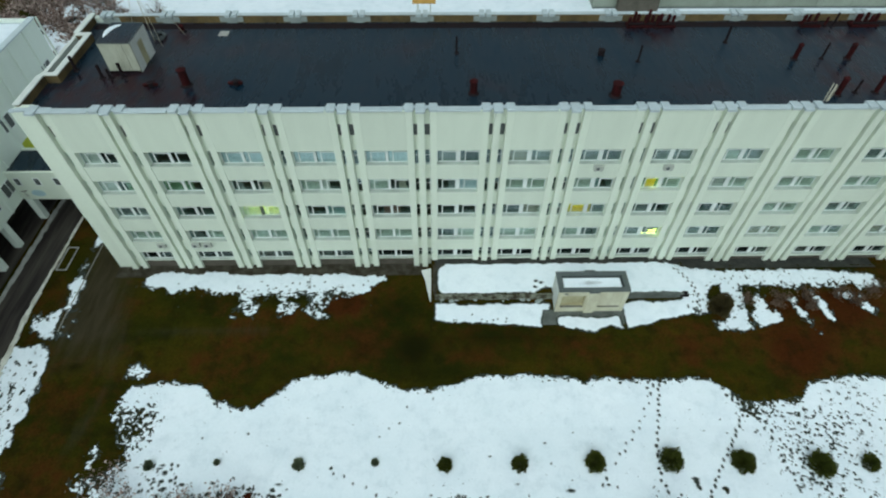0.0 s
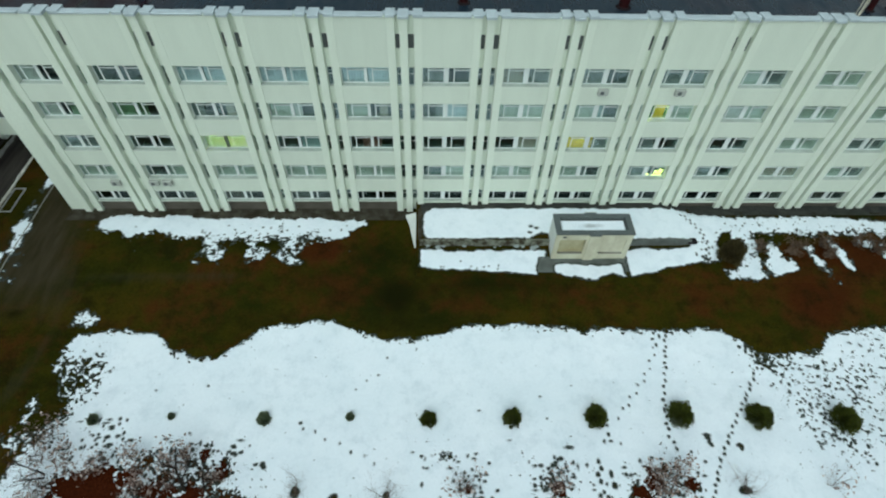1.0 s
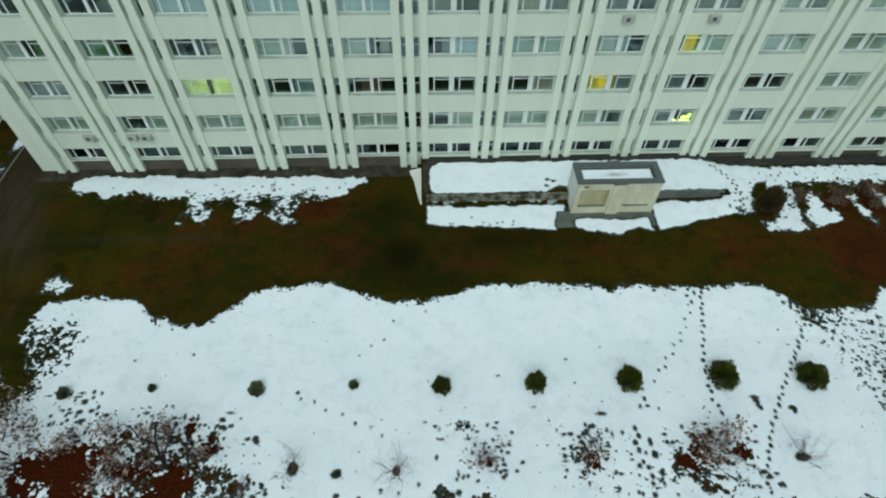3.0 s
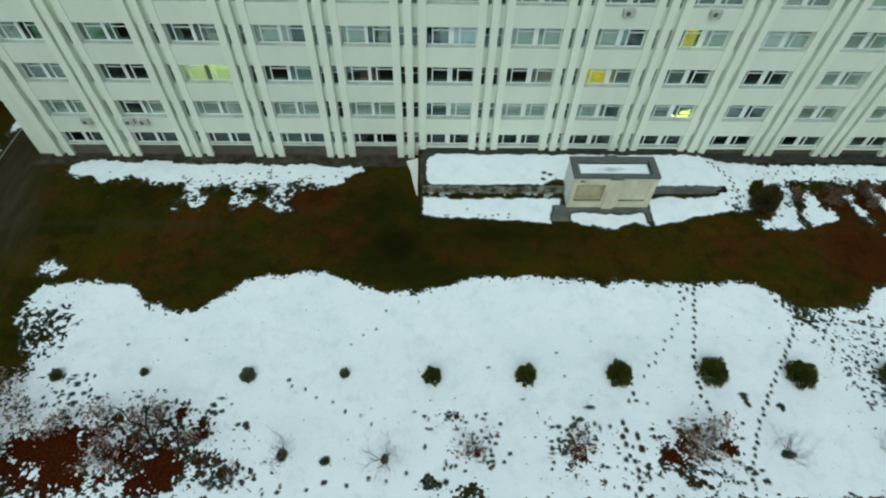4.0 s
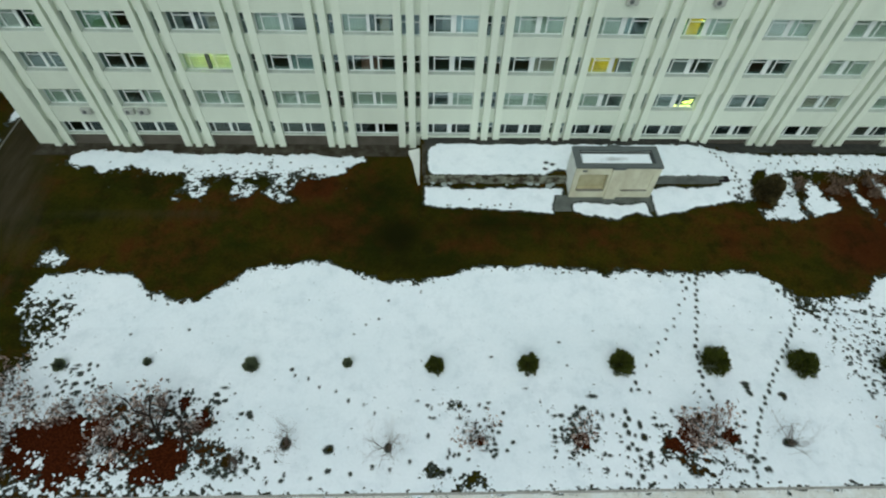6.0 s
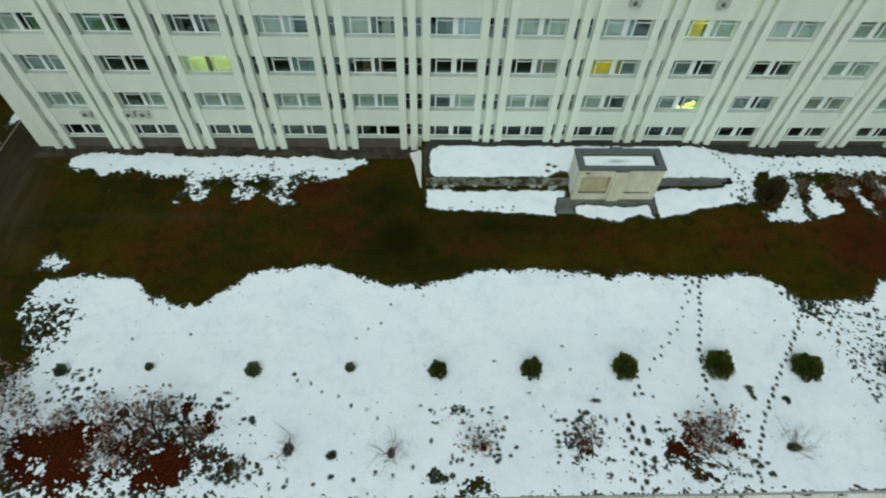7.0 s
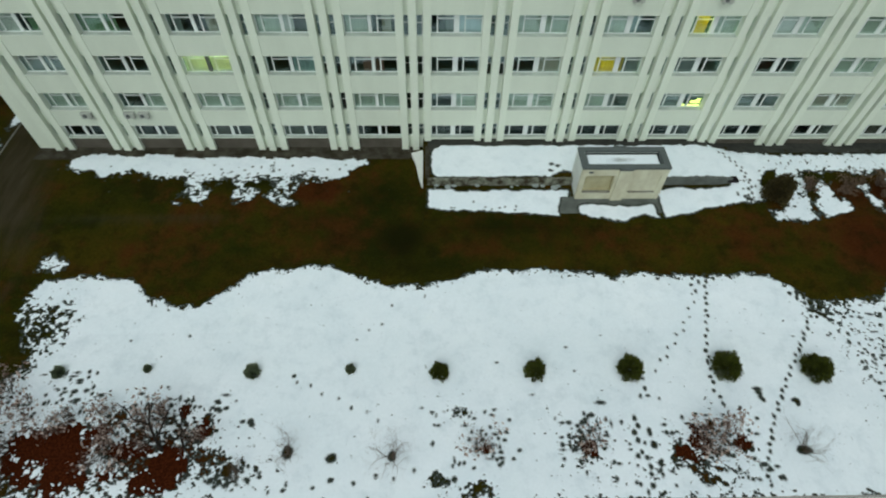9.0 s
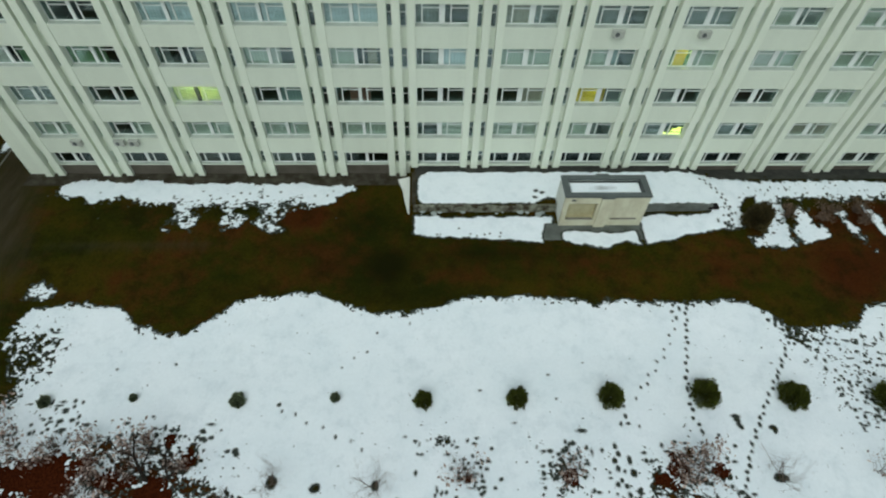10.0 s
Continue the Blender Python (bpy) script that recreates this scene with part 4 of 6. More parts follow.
# narrow strips between the fins
GAPS = [(ax + (0.495 if s > 0 else -0.415), i) for i, ax in enumerate(AXES) for s in (-1, 1) if not (i == 0 and s < 0)]
GAP_SILL = [1.25, 3.9, 7.05, 10.2, 13.35, 16.45]
GAP_HEAD = [2.5, 5.5, 8.65, 11.8, 14.95, 17.55]
gap_frame_me = {}
for gx, i in GAPS:
    z = -0.4
    for r in range(6):
        part("strip_panel", boxes_mesh("strip_panel", [(gx - 0.23, gx + 0.23, 0.32, 0.6, z, GAP_SILL[r])], M["facade"]), building)
        z = GAP_HEAD[r]
        h = GAP_HEAD[r] - GAP_SILL[r]
        key = round(h, 2)
        if key not in gap_frame_me:
            gap_frame_me[key] = (ring_mesh("side_light", 0.43, h, 0.04, 0.06, M["frame"]),
                                 boxes_mesh("pane", [(-0.175, 0.175, 0.025, 0.035, 0.04, h * 0.62)], M["glass"]),
                                 boxes_mesh("fanlight", [(-0.175, 0.175, 0.025, 0.035, h * 0.62 + 0.04, h - 0.04)], M["glass"]),
                                 boxes_mesh("transom", [(-0.175, 0.175, 0.004, 0.056, h * 0.62, h * 0.62 + 0.04)], M["frame"]))
        if r < 5:
            fr = part("side_light", gap_frame_me[key][0], building, "narrow dark window between two fins", (gx, 0.38, GAP_SILL[r]))
            for me in gap_frame_me[key][1:]:
                part(me.name.split(".")[0], me, fr)
        else:
            part("attic_vent", boxes_mesh("attic_vent", [(gx - 0.22, gx + 0.22, 0.40, 0.45, GAP_SILL[r], GAP_HEAD[r])], M["dark_grille"]), building, "dark attic opening between two fins")
    part("strip_panel", boxes_mesh("strip_panel", [(gx - 0.23, gx + 0.23, 0.32, 0.6, z, TOP)], M["facade"]), building)

# windows: two lights, each a narrow casement beside a wide pane with a fanlight
WIN_Y = 0.46


def window_frame_mesh(w, h, short, post, post_mat="frame"):
    """The outer frame and the pieces set in it, by name."""
    t, b = 0.05, 0.06
    half = w / 2
    pieces = [("centre_post", (-post, post, -0.02, 0.09, b, h - t), post_mat)]
    for s0, s1 in ((-half + t, -post), (post, half - t)):
        m = s0 + 0.36
        pieces.append(("mullion", (m, m + 0.09, 0.004, 0.086, b, h - t), "frame"))
        k = h - t if short else h - t - 0.46
        pane = "grimy_glass" if short else "glass"
        pieces += [("pane", (s0, m, 0.04, 0.05, b, h - t), pane), ("pane", (m + 0.09, s1, 0.04, 0.05, b, k), pane)]
        if not short:
            pieces += [("transom", (m + 0.09, s1, 0.004, 0.086, k, k + 0.075), "frame"), ("fanlight", (m + 0.09, s1, 0.04, 0.05, k + 0.075, h - t), "glass")]
    return ring_mesh("window", w, h, t, 0.09, M["frame"], b), [(name, boxes_mesh(name, [box], M[mat])) for name, box, mat in pieces]


def curtain_mesh(w, h, key):
    n = 28
    verts, faces = [], []
    for k in range(n + 1):
        x = -w / 2 + w * k / n
        y = 0.014 * math.sin(k * 1.55) + 0.008 * math.sin(k * 0.7)
        verts += [(x, y, 0), (x, y * 0.7, h)]
    verts += [(x, y + 0.012, z) for x, y, z in verts]
    o = 2 * (n + 1)
    for k in range(n):
        a = 2 * k
        faces += [(a, a + 2, a + 3, a + 1), (o + a, o + a + 1, o + a + 3, o + a + 2), (a, o + a, o + a + 2, a + 2), (a + 1, a + 3, o + a + 3, o + a + 1)]
    return mesh_of("curtain", verts, faces, M["cloth_" + key])


frame_cache, curtain_cache = {}, {}
# what hangs behind the two lights of each window, west to east, lowest row first: . nothing
LOOKS = [
    ".. .s es gs .. s. .. .. .s .. .g es .. ww gs".split(),          # ground row
    "gg .g gg gg gg .g gg gS s. s. ee gs ee gg ss".split(),
    "ss .. ll .t NN .. .e ys s. .. gg ss .. gs ee".split(),
    "wV vV SE gW gE Sb gg gT .g wg gg gg ss ee gs".split(),
    "w. .. bb bb bb s. es s. ss gs gg s. s. gg ss".split(),
]
LIT = [(2, 2), (1, 8), (2, 7), (3, 8)]
for r in range(5):
    h = HEAD[r] - SILL[r]
    for b, (x0, x1) in enumerate(BAYS):
        w = x1 - x0
        post = 0.12 if b < 5 else 0.19          # half the width of the centre post
        post_mat = "dark_grille" if (r, b) == (2, 2) else "frame"
        key = (round(w, 2), round(h, 2), post, post_mat)
        if key not in frame_cache:
            frame_cache[key] = window_frame_mesh(w, h, r == 0, post, post_mat)
        fme, panes = frame_cache[key]
        cx = (x0 + x1) / 2
        look_at = LOOKS[r][b] if b < len(LOOKS[r]) else ".."
        lit = (r, b) in LIT
        words = [CLOTH[k.lower()][0] for k in look_at if k.lower() in CLOTH]
        label = "white-framed window in a lit room" if lit else ("white-framed window with %s curtains" % " and ".join(dict.fromkeys(words)) if words else "white-framed window of a dark room")
        win = part("window", fme, building, label, (cx, WIN_Y - (0.12 if r == 0 else 0.0), SILL[r]))
        for name, pm in panes:
            part(name, pm, win)
        part("window_sill", boxes_mesh("window_sill", [(-w / 2, w / 2, -0.40 if r else -0.28, 0.0, -0.03, 0.012)], M["sill"], 0.006), win)
        for s, k in zip((-1, 1), look_at):
            if k.lower() in CLOTH and k.isupper():
                # a curtain drawn half aside
                ck = (k, round(w, 2), round(h, 2))
                if ck not in curtain_cache:
                    curtain_cache[ck] = curtain_mesh((w / 2 - 0.22) * 0.42, h - 0.10, k.lower())
                part("curtain", curtain_cache[ck], win, CLOTH[k.lower()][0] + " curtain drawn aside", (s * (w / 2 - 0.62 if (b + r) % 2 else 0.44), 0.125, 0.05))
            if k in CLOTH:
                ck = (k, round(w, 2), round(h, 2))
                if ck not in curtain_cache:
                    curtain_cache[ck] = curtain_mesh(w / 2 - 0.22, h - 0.10, k)
                part("curtain", curtain_cache[ck], win, CLOTH[k][0] + " curtain", (s * (w / 4 + 0.04), 0.125, 0.05))

        if (r, b) == (3, 8):
            part("curtain", curtain_mesh(0.85, h - 0.10, "y"), win, "yellow curtain drawn half across", (-0.84, 0.125, 0.05))
        if (r, b) == (2, 7):
            part("curtain", curtain_mesh(0.30, h - 0.10, "y"), win, "narrow yellow curtain", (0.31, 0.10, 0.05))

# rooms behind the windows
for z in [0.2, 3.3, 6.45, 9.6, 12.75, 15.9]:
    part("floor_slab", boxes_mesh("floor_slab", [(WEST + 0.4, EAST - 0.4, 0.55, BACK - 0.5, z - 0.25, z)], M["room_floor"]), building)
    part("room_ceiling", boxes_mesh("room_ceiling", [(WEST + 0.4, EAST - 0.4, 0.56, BACK - 0.5, z - 0.262, z - 0.254)], M["room"]), building)
part("corridor_wall", boxes_mesh("corridor_wall", [(WEST + 0.4, EAST - 0.4, 6.2, 6.35, 0.2, 15.7)], M["room"]), building)
# unseen partitions added to keep lamp light out of the narrow side lights
for ax in AXES:
    part("room_partition", boxes_mesh("room_partition", [(ax - 1.12, ax - 1.0, 0.62, 6.2, 0.2, 15.7), (ax + 1.16, ax + 1.28, 0.62, 6.2, 0.2, 15.7)], M["room"]), building)

# outer walls and roof
part("end_wall", boxes_mesh("end_wall", [(WEST, WEST + 0.35, 1.2, BACK, -0.5, TOP)], M["side_wall"]), building)
part("end_wall", boxes_mesh("end_wall", [(EAST - 0.35, EAST, 0.62, BACK, -0.5, TOP)], M["side_wall"]), building)
part("rear_wall", boxes_mesh("rear_wall", [(WEST + 0.35, EAST - 0.35, BACK - 0.4, BACK, -0.5, TOP)], M["side_wall"]), building)
part("roof", boxes_mesh("roof", [(WEST + 0.35, EAST - 0.35, 0.504, BACK - 0.4, ROOF - 0.4, ROOF)], M["bitumen"]), building, "wet dark blue-grey bitumen roof")
for a, b in zip([WEST] + AXES, AXES + [EAST]):
    x0, x1 = (a + 1.34 if a != WEST else WEST), (b - 1.34 if b != EAST else EAST)
    if x1 - x0 > 0.3:
        x0 = AXES[0] + 0.42 if a == AXES[0] else x0
        part("coping", boxes_mesh("coping", [(x0, x1, 0.10 if a == WEST else -0.10, 0.50, TOP + 0.004, TOP + 0.13)], M["zinc"], 0.02), building, "blue-grey sheet-metal coping")
for i, ax in enumerate(AXES):
    for dx, y0, y1, hh, wd in ((L_FIN, -0.12, 0.82, 0.22, 0.66), (M_FIN, -0.32, 0.80, 0.20, 0.74), (R_FIN, -0.12, 0.82, 0.22, 0.66)):
        if i == 0 and dx != M_FIN:
            continue
        part("fin_cap", boxes_mesh("fin_cap", [(ax + dx - wd / 2, ax + dx + wd / 2, y0, y1, TOP + 0.004, TOP + hh)], M["zinc"], 0.02), building)
    part("coping", boxes_mesh("coping", [(ax - 1.34, ax + 1.34, 0.2, 0.62, TOP + 0.002, TOP + 0.12)], M["zinc"]), building)
# gutter in near-black, with the shade before the rear parapet in its colour
part("gutter_strip", boxes_mesh("gutter_strip", [(WEST + 0.6, EAST - 0.4, BACK - 1.7, BACK - 0.72, ROOF - 0.01, ROOF + 0.008)], M["dark_pipe"]), building, "wet gutter along the parapet, blackened for the shade there")
# west parapet with its step inwards, and the rear parapet
W_IN = WEST + 0.5
for x0, x1, y0, y1 in ((WEST, W_IN, 0.9, 5.0), (WEST + 0.2, -29.7, 5.0, 5.45), (-30.15, -29.7, 5.45, 11.5), (WEST + 0.2, -29.7, 11.5, 11.95), (WEST, W_IN, 11.95, BACK)):
    part("parapet", boxes_mesh("parapet", [(x0 + 0.1, x1 - 0.06, y0, y1, ROOF, 19.05)], M["ochre"]), building)
    part("parapet_coping", boxes_mesh("parapet_coping", [(x0 - 0.05, x1, y0, y1, 19.05, 19.17)], M["white_render"], 0.02), building, "white parapet coping")
part("recess_floor", boxes_mesh("recess_floor", [(WEST + 0.36, -30.06, 5.45, 11.5, ROOF + 0.004, 18.45)], M["bitumen"]), building)
part("recess_kerb", boxes_mesh("recess_kerb", [(WEST + 0.002, WEST + 0.35, 5.45, 11.5, TOP + 0.002, 19.0)], M["white_render"], 0.02), building)
for a, b in zip(AXES, AXES[1:]):
    part("rear_parapet", boxes_mesh("rear_parapet", [(a + 0.5, b - 0.5, BACK - 0.5, BACK - 0.1, ROOF, 19.05)], M["ochre"]), building)
    part("parapet_coping", boxes_mesh("parapet_coping", [(a + 0.5, b - 0.5, BACK - 0.48, BACK - 0.02, 19.05, 19.15)], M["zinc"], 0.02), building)
    part("drip_board", boxes_mesh("drip_board", [(b - 1.1, b - 0.5, BACK - 0.56, BACK - 0.505, ROOF + 0.1, 19.0)], M["pale_pier"], 0.01), building)
    part("drip_board", boxes_mesh("drip_board", [(a + 0.5, a + 1.1, BACK - 0.56, BACK - 0.505, ROOF + 0.1, 19.0)], M["pale_pier"], 0.01), building)
for ax in AXES:
    part("rear_pier", boxes_mesh("rear_pier", [(ax - 0.5, ax + 0.5, BACK - 0.6, BACK + 0.05, ROOF, 19.0)], M["pale_pier"], 0.02), building)
    for dx in (-0.32, 0.32):
        part("rear_cap", boxes_mesh("rear_cap", [(ax + dx - 0.24, ax + dx + 0.24, BACK - 0.75, BACK + 0.25, 19.0, 19.26)], M["zinc"], 0.02), building)

# fluorescent fittings in the lit rooms
for r, b in LIT:
    x0, x1 = BAYS[b]
    if (r, b) == (1, 8):
        # a strip lamp low behind the glass
        lamp = thing("window_lamp", "bright yellow-green strip lamp standing on a window board", "lamp", ((x0 + x1) / 2 + 1.08, 0.66, SILL[r] - 0.03))
        part("base", boxes_mesh("base", [(-0.86, 0.6, -0.05, 0.05, 0, 0.05)], M["frame"], 0.01), lamp)
        for s in (-0.45, 0.45):
            part("bracket", boxes_mesh("bracket", [(s - 0.015, s + 0.015, 0.025, 0.045, 0.05, 0.68)], M["frame"]), lamp)
        for a, c, z, rad in ((-0.84, -0.62, 0.10, 0.035), (-0.45, 0.58, 0.09, 0.014), (-0.2, 0.55, 0.36, 0.024), (-0.1, 0.56, 0.50, 0.018), (0.25, 0.58, 0.66, 0.014)):
            part("tube", tube_mesh("tube", [([(a, 0, z), (c, 0, z)], rad)], M["strip"]), lamp)
        part("window_board", boxes_mesh("window_board", [(x0, x1, 0.56, 0.86, SILL[r] - 0.08, SILL[r] - 0.03)], M["frame"]), building)
        continue
    z = [0.2, 3.3, 6.45, 9.6, 12.75][r] + 2.88
    lamp = thing("ceiling_lamp", "bright yellow-green fluorescent fitting on an office ceiling", "lamp", ((x0 + x1) / 2, 1.6, z), "ceiling lamps")
    part("housing", boxes_mesh("housing", [(-1.4, 1.4, -0.15, 0.15, -0.06, -0.012)], M["frame"]), lamp)
    part("tube", tube_mesh("tube", [([(-1.3, 0.08, -0.09), (1.3, 0.08, -0.09)], 0.03), ([(-1.3, -0.08, -0.09), (1.3, -0.08, -0.09)], 0.03)], M["tube"]), lamp)


# air conditioners on the spandrels
def air_conditioner(x, z, w=0.80):
    ac = thing("air_conditioner", "off-white air conditioner outdoor unit bracketed under a window", "air conditioner", (x, RECESS, z), "outdoor units")
    part("casing", boxes_mesh("casing", [(-w / 2, w / 2, -0.36, -0.05, 0, 0.50)], M["ac_case"], 0.02), ac)
    bm = bmesh.new()
    ring = [((w * -0.10) + 0.16 * math.cos(t * math.pi / 10), 0.24 + 0.16 * math.sin(t * math.pi / 10)) for t in range(20)]
    lo = [bm.verts.new((x1, -0.375, z1)) for x1, z1 in ring]
    hi = [bm.verts.new((x1, -0.355, z1)) for x1, z1 in ring]
    bm.faces.new(lo)
    for k in range(20):
        bm.faces.new((lo[k], hi[k], hi[(k + 1) % 20], lo[(k + 1) % 20]))
    bmesh.ops.recalc_face_normals(bm, faces=bm.faces)
    me = bpy.data.meshes.new("fan_grille")
    bm.to_mesh(me)
    bm.free()
    me.materials.append(M["dark_grille"])
    part("fan_grille", me, ac, "round dark fan grille")
    for s in (-1, 1):
        part("bracket", boxes_mesh("bracket", [(s * w * 0.3 - 0.02, s * w * 0.3 + 0.02, -0.34, 0.0, -0.05, -0.005)], M["dark_pipe"]), ac)


for x, z in ((15.0, 13.02), (20.95, 13.02), (-25.5, 3.52), (-22.2, 3.52), (-21.1, 3.52)):
    air_conditioner(x, z)


# ---- on the roof ----
def penthouse():
    p = thing("stair_penthouse", "cream rendered roof-access hut with a dark flat roof", "roof hut", (-26.2, 6.45, ROOF))
    p.scale = (0.90, 1.08, 1.10)
    part("wall", boxes_mesh("wall", [(0, 1.55, 0, 0.15, 0, 2.4), (1.6, 2.15, -0.02, 0.15, 0, 2.4), (2.2, 2.9, 0, 0.15, 0, 2.4), (1.55, 1.6, 0.02, 0.15, 0, 2.4), (2.15, 2.2, 0.02, 0.15, 0, 2.4)], M["hut"]), p)
    # the east wall, paler than the other three
    part("wall", boxes_mesh("wall", [(2.75, 2.9, 0.15, 1.1, 0, 2.4), (2.75, 2.9, 2.0, 3.1, 0, 2.4), (2.75, 2.9, 1.1, 2.0, 1.9, 2.4)], M["white_render"]), p)
    part("wall", boxes_mesh("wall", [(0, 0.15, 0.15, 3.1, 0, 2.4), (0.15, 2.75, 2.95, 3.1, 0, 2.4)], M["hut"]), p)
    part("door", boxes_mesh("door", [(2.80, 2.84, 1.1, 2.0, 0, 1.9)], M["kiosk_panel"]), p, "ochre painted hut door")
    part("roof", boxes_mesh("roof", [(0.0, 2.9, 0.0, 3.1, 2.4, 2.48)], M["bitumen"]), p)
    part("roof_edge", boxes_mesh("roof_edge", [(-0.03, 2.93, -0.05, 0.02, 2.42, 2.49), (-0.03, 2.93, 3.08, 3.15, 2.42, 2.49), (-0.03, 0.03, 0.02, 3.08, 2.42, 2.49), (2.87, 2.93, 0.02, 3.08, 2.42, 2.49)], M["parapet_grey"], 0.01), p)
    # thin dark strip that stands in for shade along the front wall's foot
    part("tar_skirt", boxes_mesh("tar_skirt", [(-0.03, 2.93, -0.04, -0.024, 0, 0.22)], M["dark_pipe"]), p, "dark strip painted for the shade at the wall foot")
    drift = thing("snow_drift", "strip of snow left on the hut roof edge", "snow", (-26.2, 6.45, ROOF + 2.735), kind="stuff")
    drift.scale = (1.0, 1.0, 0.3)
    bend = [(0.24, 0.9, 0.05), (0.22, 1.4, 0.05), (0.25, 1.9, 0.05), (0.36, 2.35, 0.05), (0.60, 2.7, 0.05), (0.95, 2.95, 0.05)]
    part("snow", tube_mesh("snow", [(bend, [0.06, 0.17, 0.24, 0.26, 0.2, 0.07])], M["snow"], 12), drift)


penthouse()


def vent_pipe(x, y, height, radius, mat, label, hood=True, lean=0.0):
    v = thing("vent_pipe", label, "vent pipe", (x, y, ROOF), "roof vents")
    part("pipe", tube_mesh("pipe", [([(0, 0, 0), (lean, 0, height)], radius)], mat, 12), v)
    part("flashing", tube_mesh("flashing", [([(0, 0, 0), (0, 0, 0.02), (0, 0, 0.12)], [radius * 1.15 + 0.14, radius * 1.15 + 0.10, radius * 1.1])], M["dark_pipe"], 12), v)
    if hood:
        part("hood", tube_mesh("hood", [([(lean, 0, height + 0.06), (lean, 0, height + 0.10), (lean, 0, height + 0.26)], [radius * 1.2, radius * 1.2, radius * 0.25])], mat, 12), v)


RED, DARK = "red-oxide painted roof vent pipe with a cowl", "thin dark iron vent pipe standing on the roof"
for x, y, h, rad in ((4.3, 3.2, 1.25, 0.30), (15.8, 2.8, 1.25, 0.38), (32.8, 8.2, 1.5, 0.2), (37.5, 8.2, 1.5, 0.22), (33.9, 2.7, 1.7, 0.22), (37.2, 3.0, 1.6, 0.18), (-19.3, 4.6, 1.6, 0.34), (-22.2, 13.4, 0.7, 0.2),
                     (20.3, 14.1, 1.4, 0.16), (21.0, 13.9, 1.5, 0.18), (21.7, 14.2, 1.3, 0.16), (22.4, 14.0, 1.5, 0.18), (23.2, 14.2, 1.3, 0.16), (36.0, 14.0, 1.3, 0.17), (37.2, 14.2, 1.4, 0.15), (41.0, 14.0, 1.4, 0.17), (41.9, 14.1, 1.5, 0.17), (42.8, 14.0, 1.5, 0.16)):
    vent_pipe(x, y, h * (0.7 if y > 13 else 0.85), rad, M["red_pipe"], RED)
for x, y, h, rad in ((3.1, 9.4, 1.6, 0.09), (18.9, 7.9, 1.5, 0.09), (27.7, 11.1, 1.6, 0.11), (35.2, 8.2, 1.5, 0.09), (35.5, 3.0, 1.2, 0.10), (38.3, 3.0, 1.5, 0.11), (39.0, 14.0, 1.3, 0.1), (-26.6, 5.7, 1.2, 0.13), (-24.9, 5.8, 1.3, 0.12), (-25.9, 5.6, 0.9, 0.12), (-29.3, 6.9, 1.3, 0.13)):
    vent_pipe(x, y, h, rad, M["dark_pipe"], DARK, hood=False)
for x, w in ((21.6, 2.3), (36.8, 0.9), (41.9, 1.3)):
    plinth = thing("vent_plinth", "low rust-red steel plinth under a cluster of roof vents", "vent plinth", (x, 14.1, ROOF), "roof vents")
    part("curb", boxes_mesh("curb", [(-w, w, -0.42, 0.42, 0, 0.28)], M["red_pipe"], 0.03), plinth)
    part("header_pipe", tube_mesh("header_pipe", [([(-w * 0.95, -0.3, 0.42), (w * 0.95, -0.3, 0.42)], 0.10)], M["dark_pipe"], 10), plinth, "dark iron header pipe")
for x, y, h, rad in ((20.0, 14.3, 1.5, 0.15), (21.35, 14.35, 1.7, 0.15), (22.05, 13.8, 1.3, 0.16), (23.6, 14.0, 1.2, 0.14), (19.5, 14.0, 1.0, 0.16), (36.5, 14.1, 1.2, 0.13), (41.4, 14.2, 1.2, 0.15), (42.3, 13.9, 1.2, 0.15), (38.2, 14.0, 0.9, 0.12)):
    vent_pipe(x, y, h * 0.75, rad, M["red_pipe"], RED)
box = thing("roof_box", "small dark metal box standing on the roof", "box", (15.9, 9.0, ROOF))
part("body", boxes_mesh("body", [(-0.25, 0.25, -0.2, 0.2, 0, 0.5)], M["dark_pipe"], 0.03), box)
part("lid", boxes_mesh("lid", [(-0.29, 0.29, -0.24, 0.24, 0.502, 0.56)], M["dark_pipe"], 0.02), box)
pole = thing("metal_pole", "bright galvanised steel pole leaning on the parapet", "pole", (32.6, 1.8, ROOF))
part("pole", tube_mesh("pole", [([(-0.1, -0.1, 0.06), (0.30, 0.35, 1.35)], 0.055), ([(-0.3, -0.05, 0.06), (0.02, 0.35, 1.45)], 0.035), ([(0.1, 0.0, 0.06), (0.5, 0.4, 1.1)], 0.03)], M["bare_metal"], 10), pole)


def bent_duct(x, y, label):
    d = thing("roof_duct", label, "duct", (x, y, ROOF), "roof vents")
    part("pipe", tube_mesh("pipe", [([(-0.55, 0.1, 0.1), (-0.2, 0, 0.2), (0.3, 0.05, 0.24), (0.6, 0.1, 0.12)], [0.14, 0.17, 0.2, 0.12])], M["red_pipe"], 10), d)
    part("cowl", tube_mesh("cowl", [([(0.1, 0, 0), (0.1, 0, 0.42), (0.1, 0, 0.5)], [0.24, 0.28, 0.1])], M["dark_pipe"], 10), d, "dark rusted cowl")


bent_duct(-22.2, 4.4, "low rust-red duct with a dark cowl on the roof")
bent_duct(-15.3, 4.6, "low rust-red duct with a dark cowl on the roof")
for x, y, w in ((-18.3, 13.0, 0.45),):
    tile = thing("roof_patch", "pale square paving slab lying on the roof", "slab", (x, y, ROOF), me=boxes_mesh("roof_patch", [(-w, w, -w, w, 0, 0.06)], M["kerb"], 0.01))
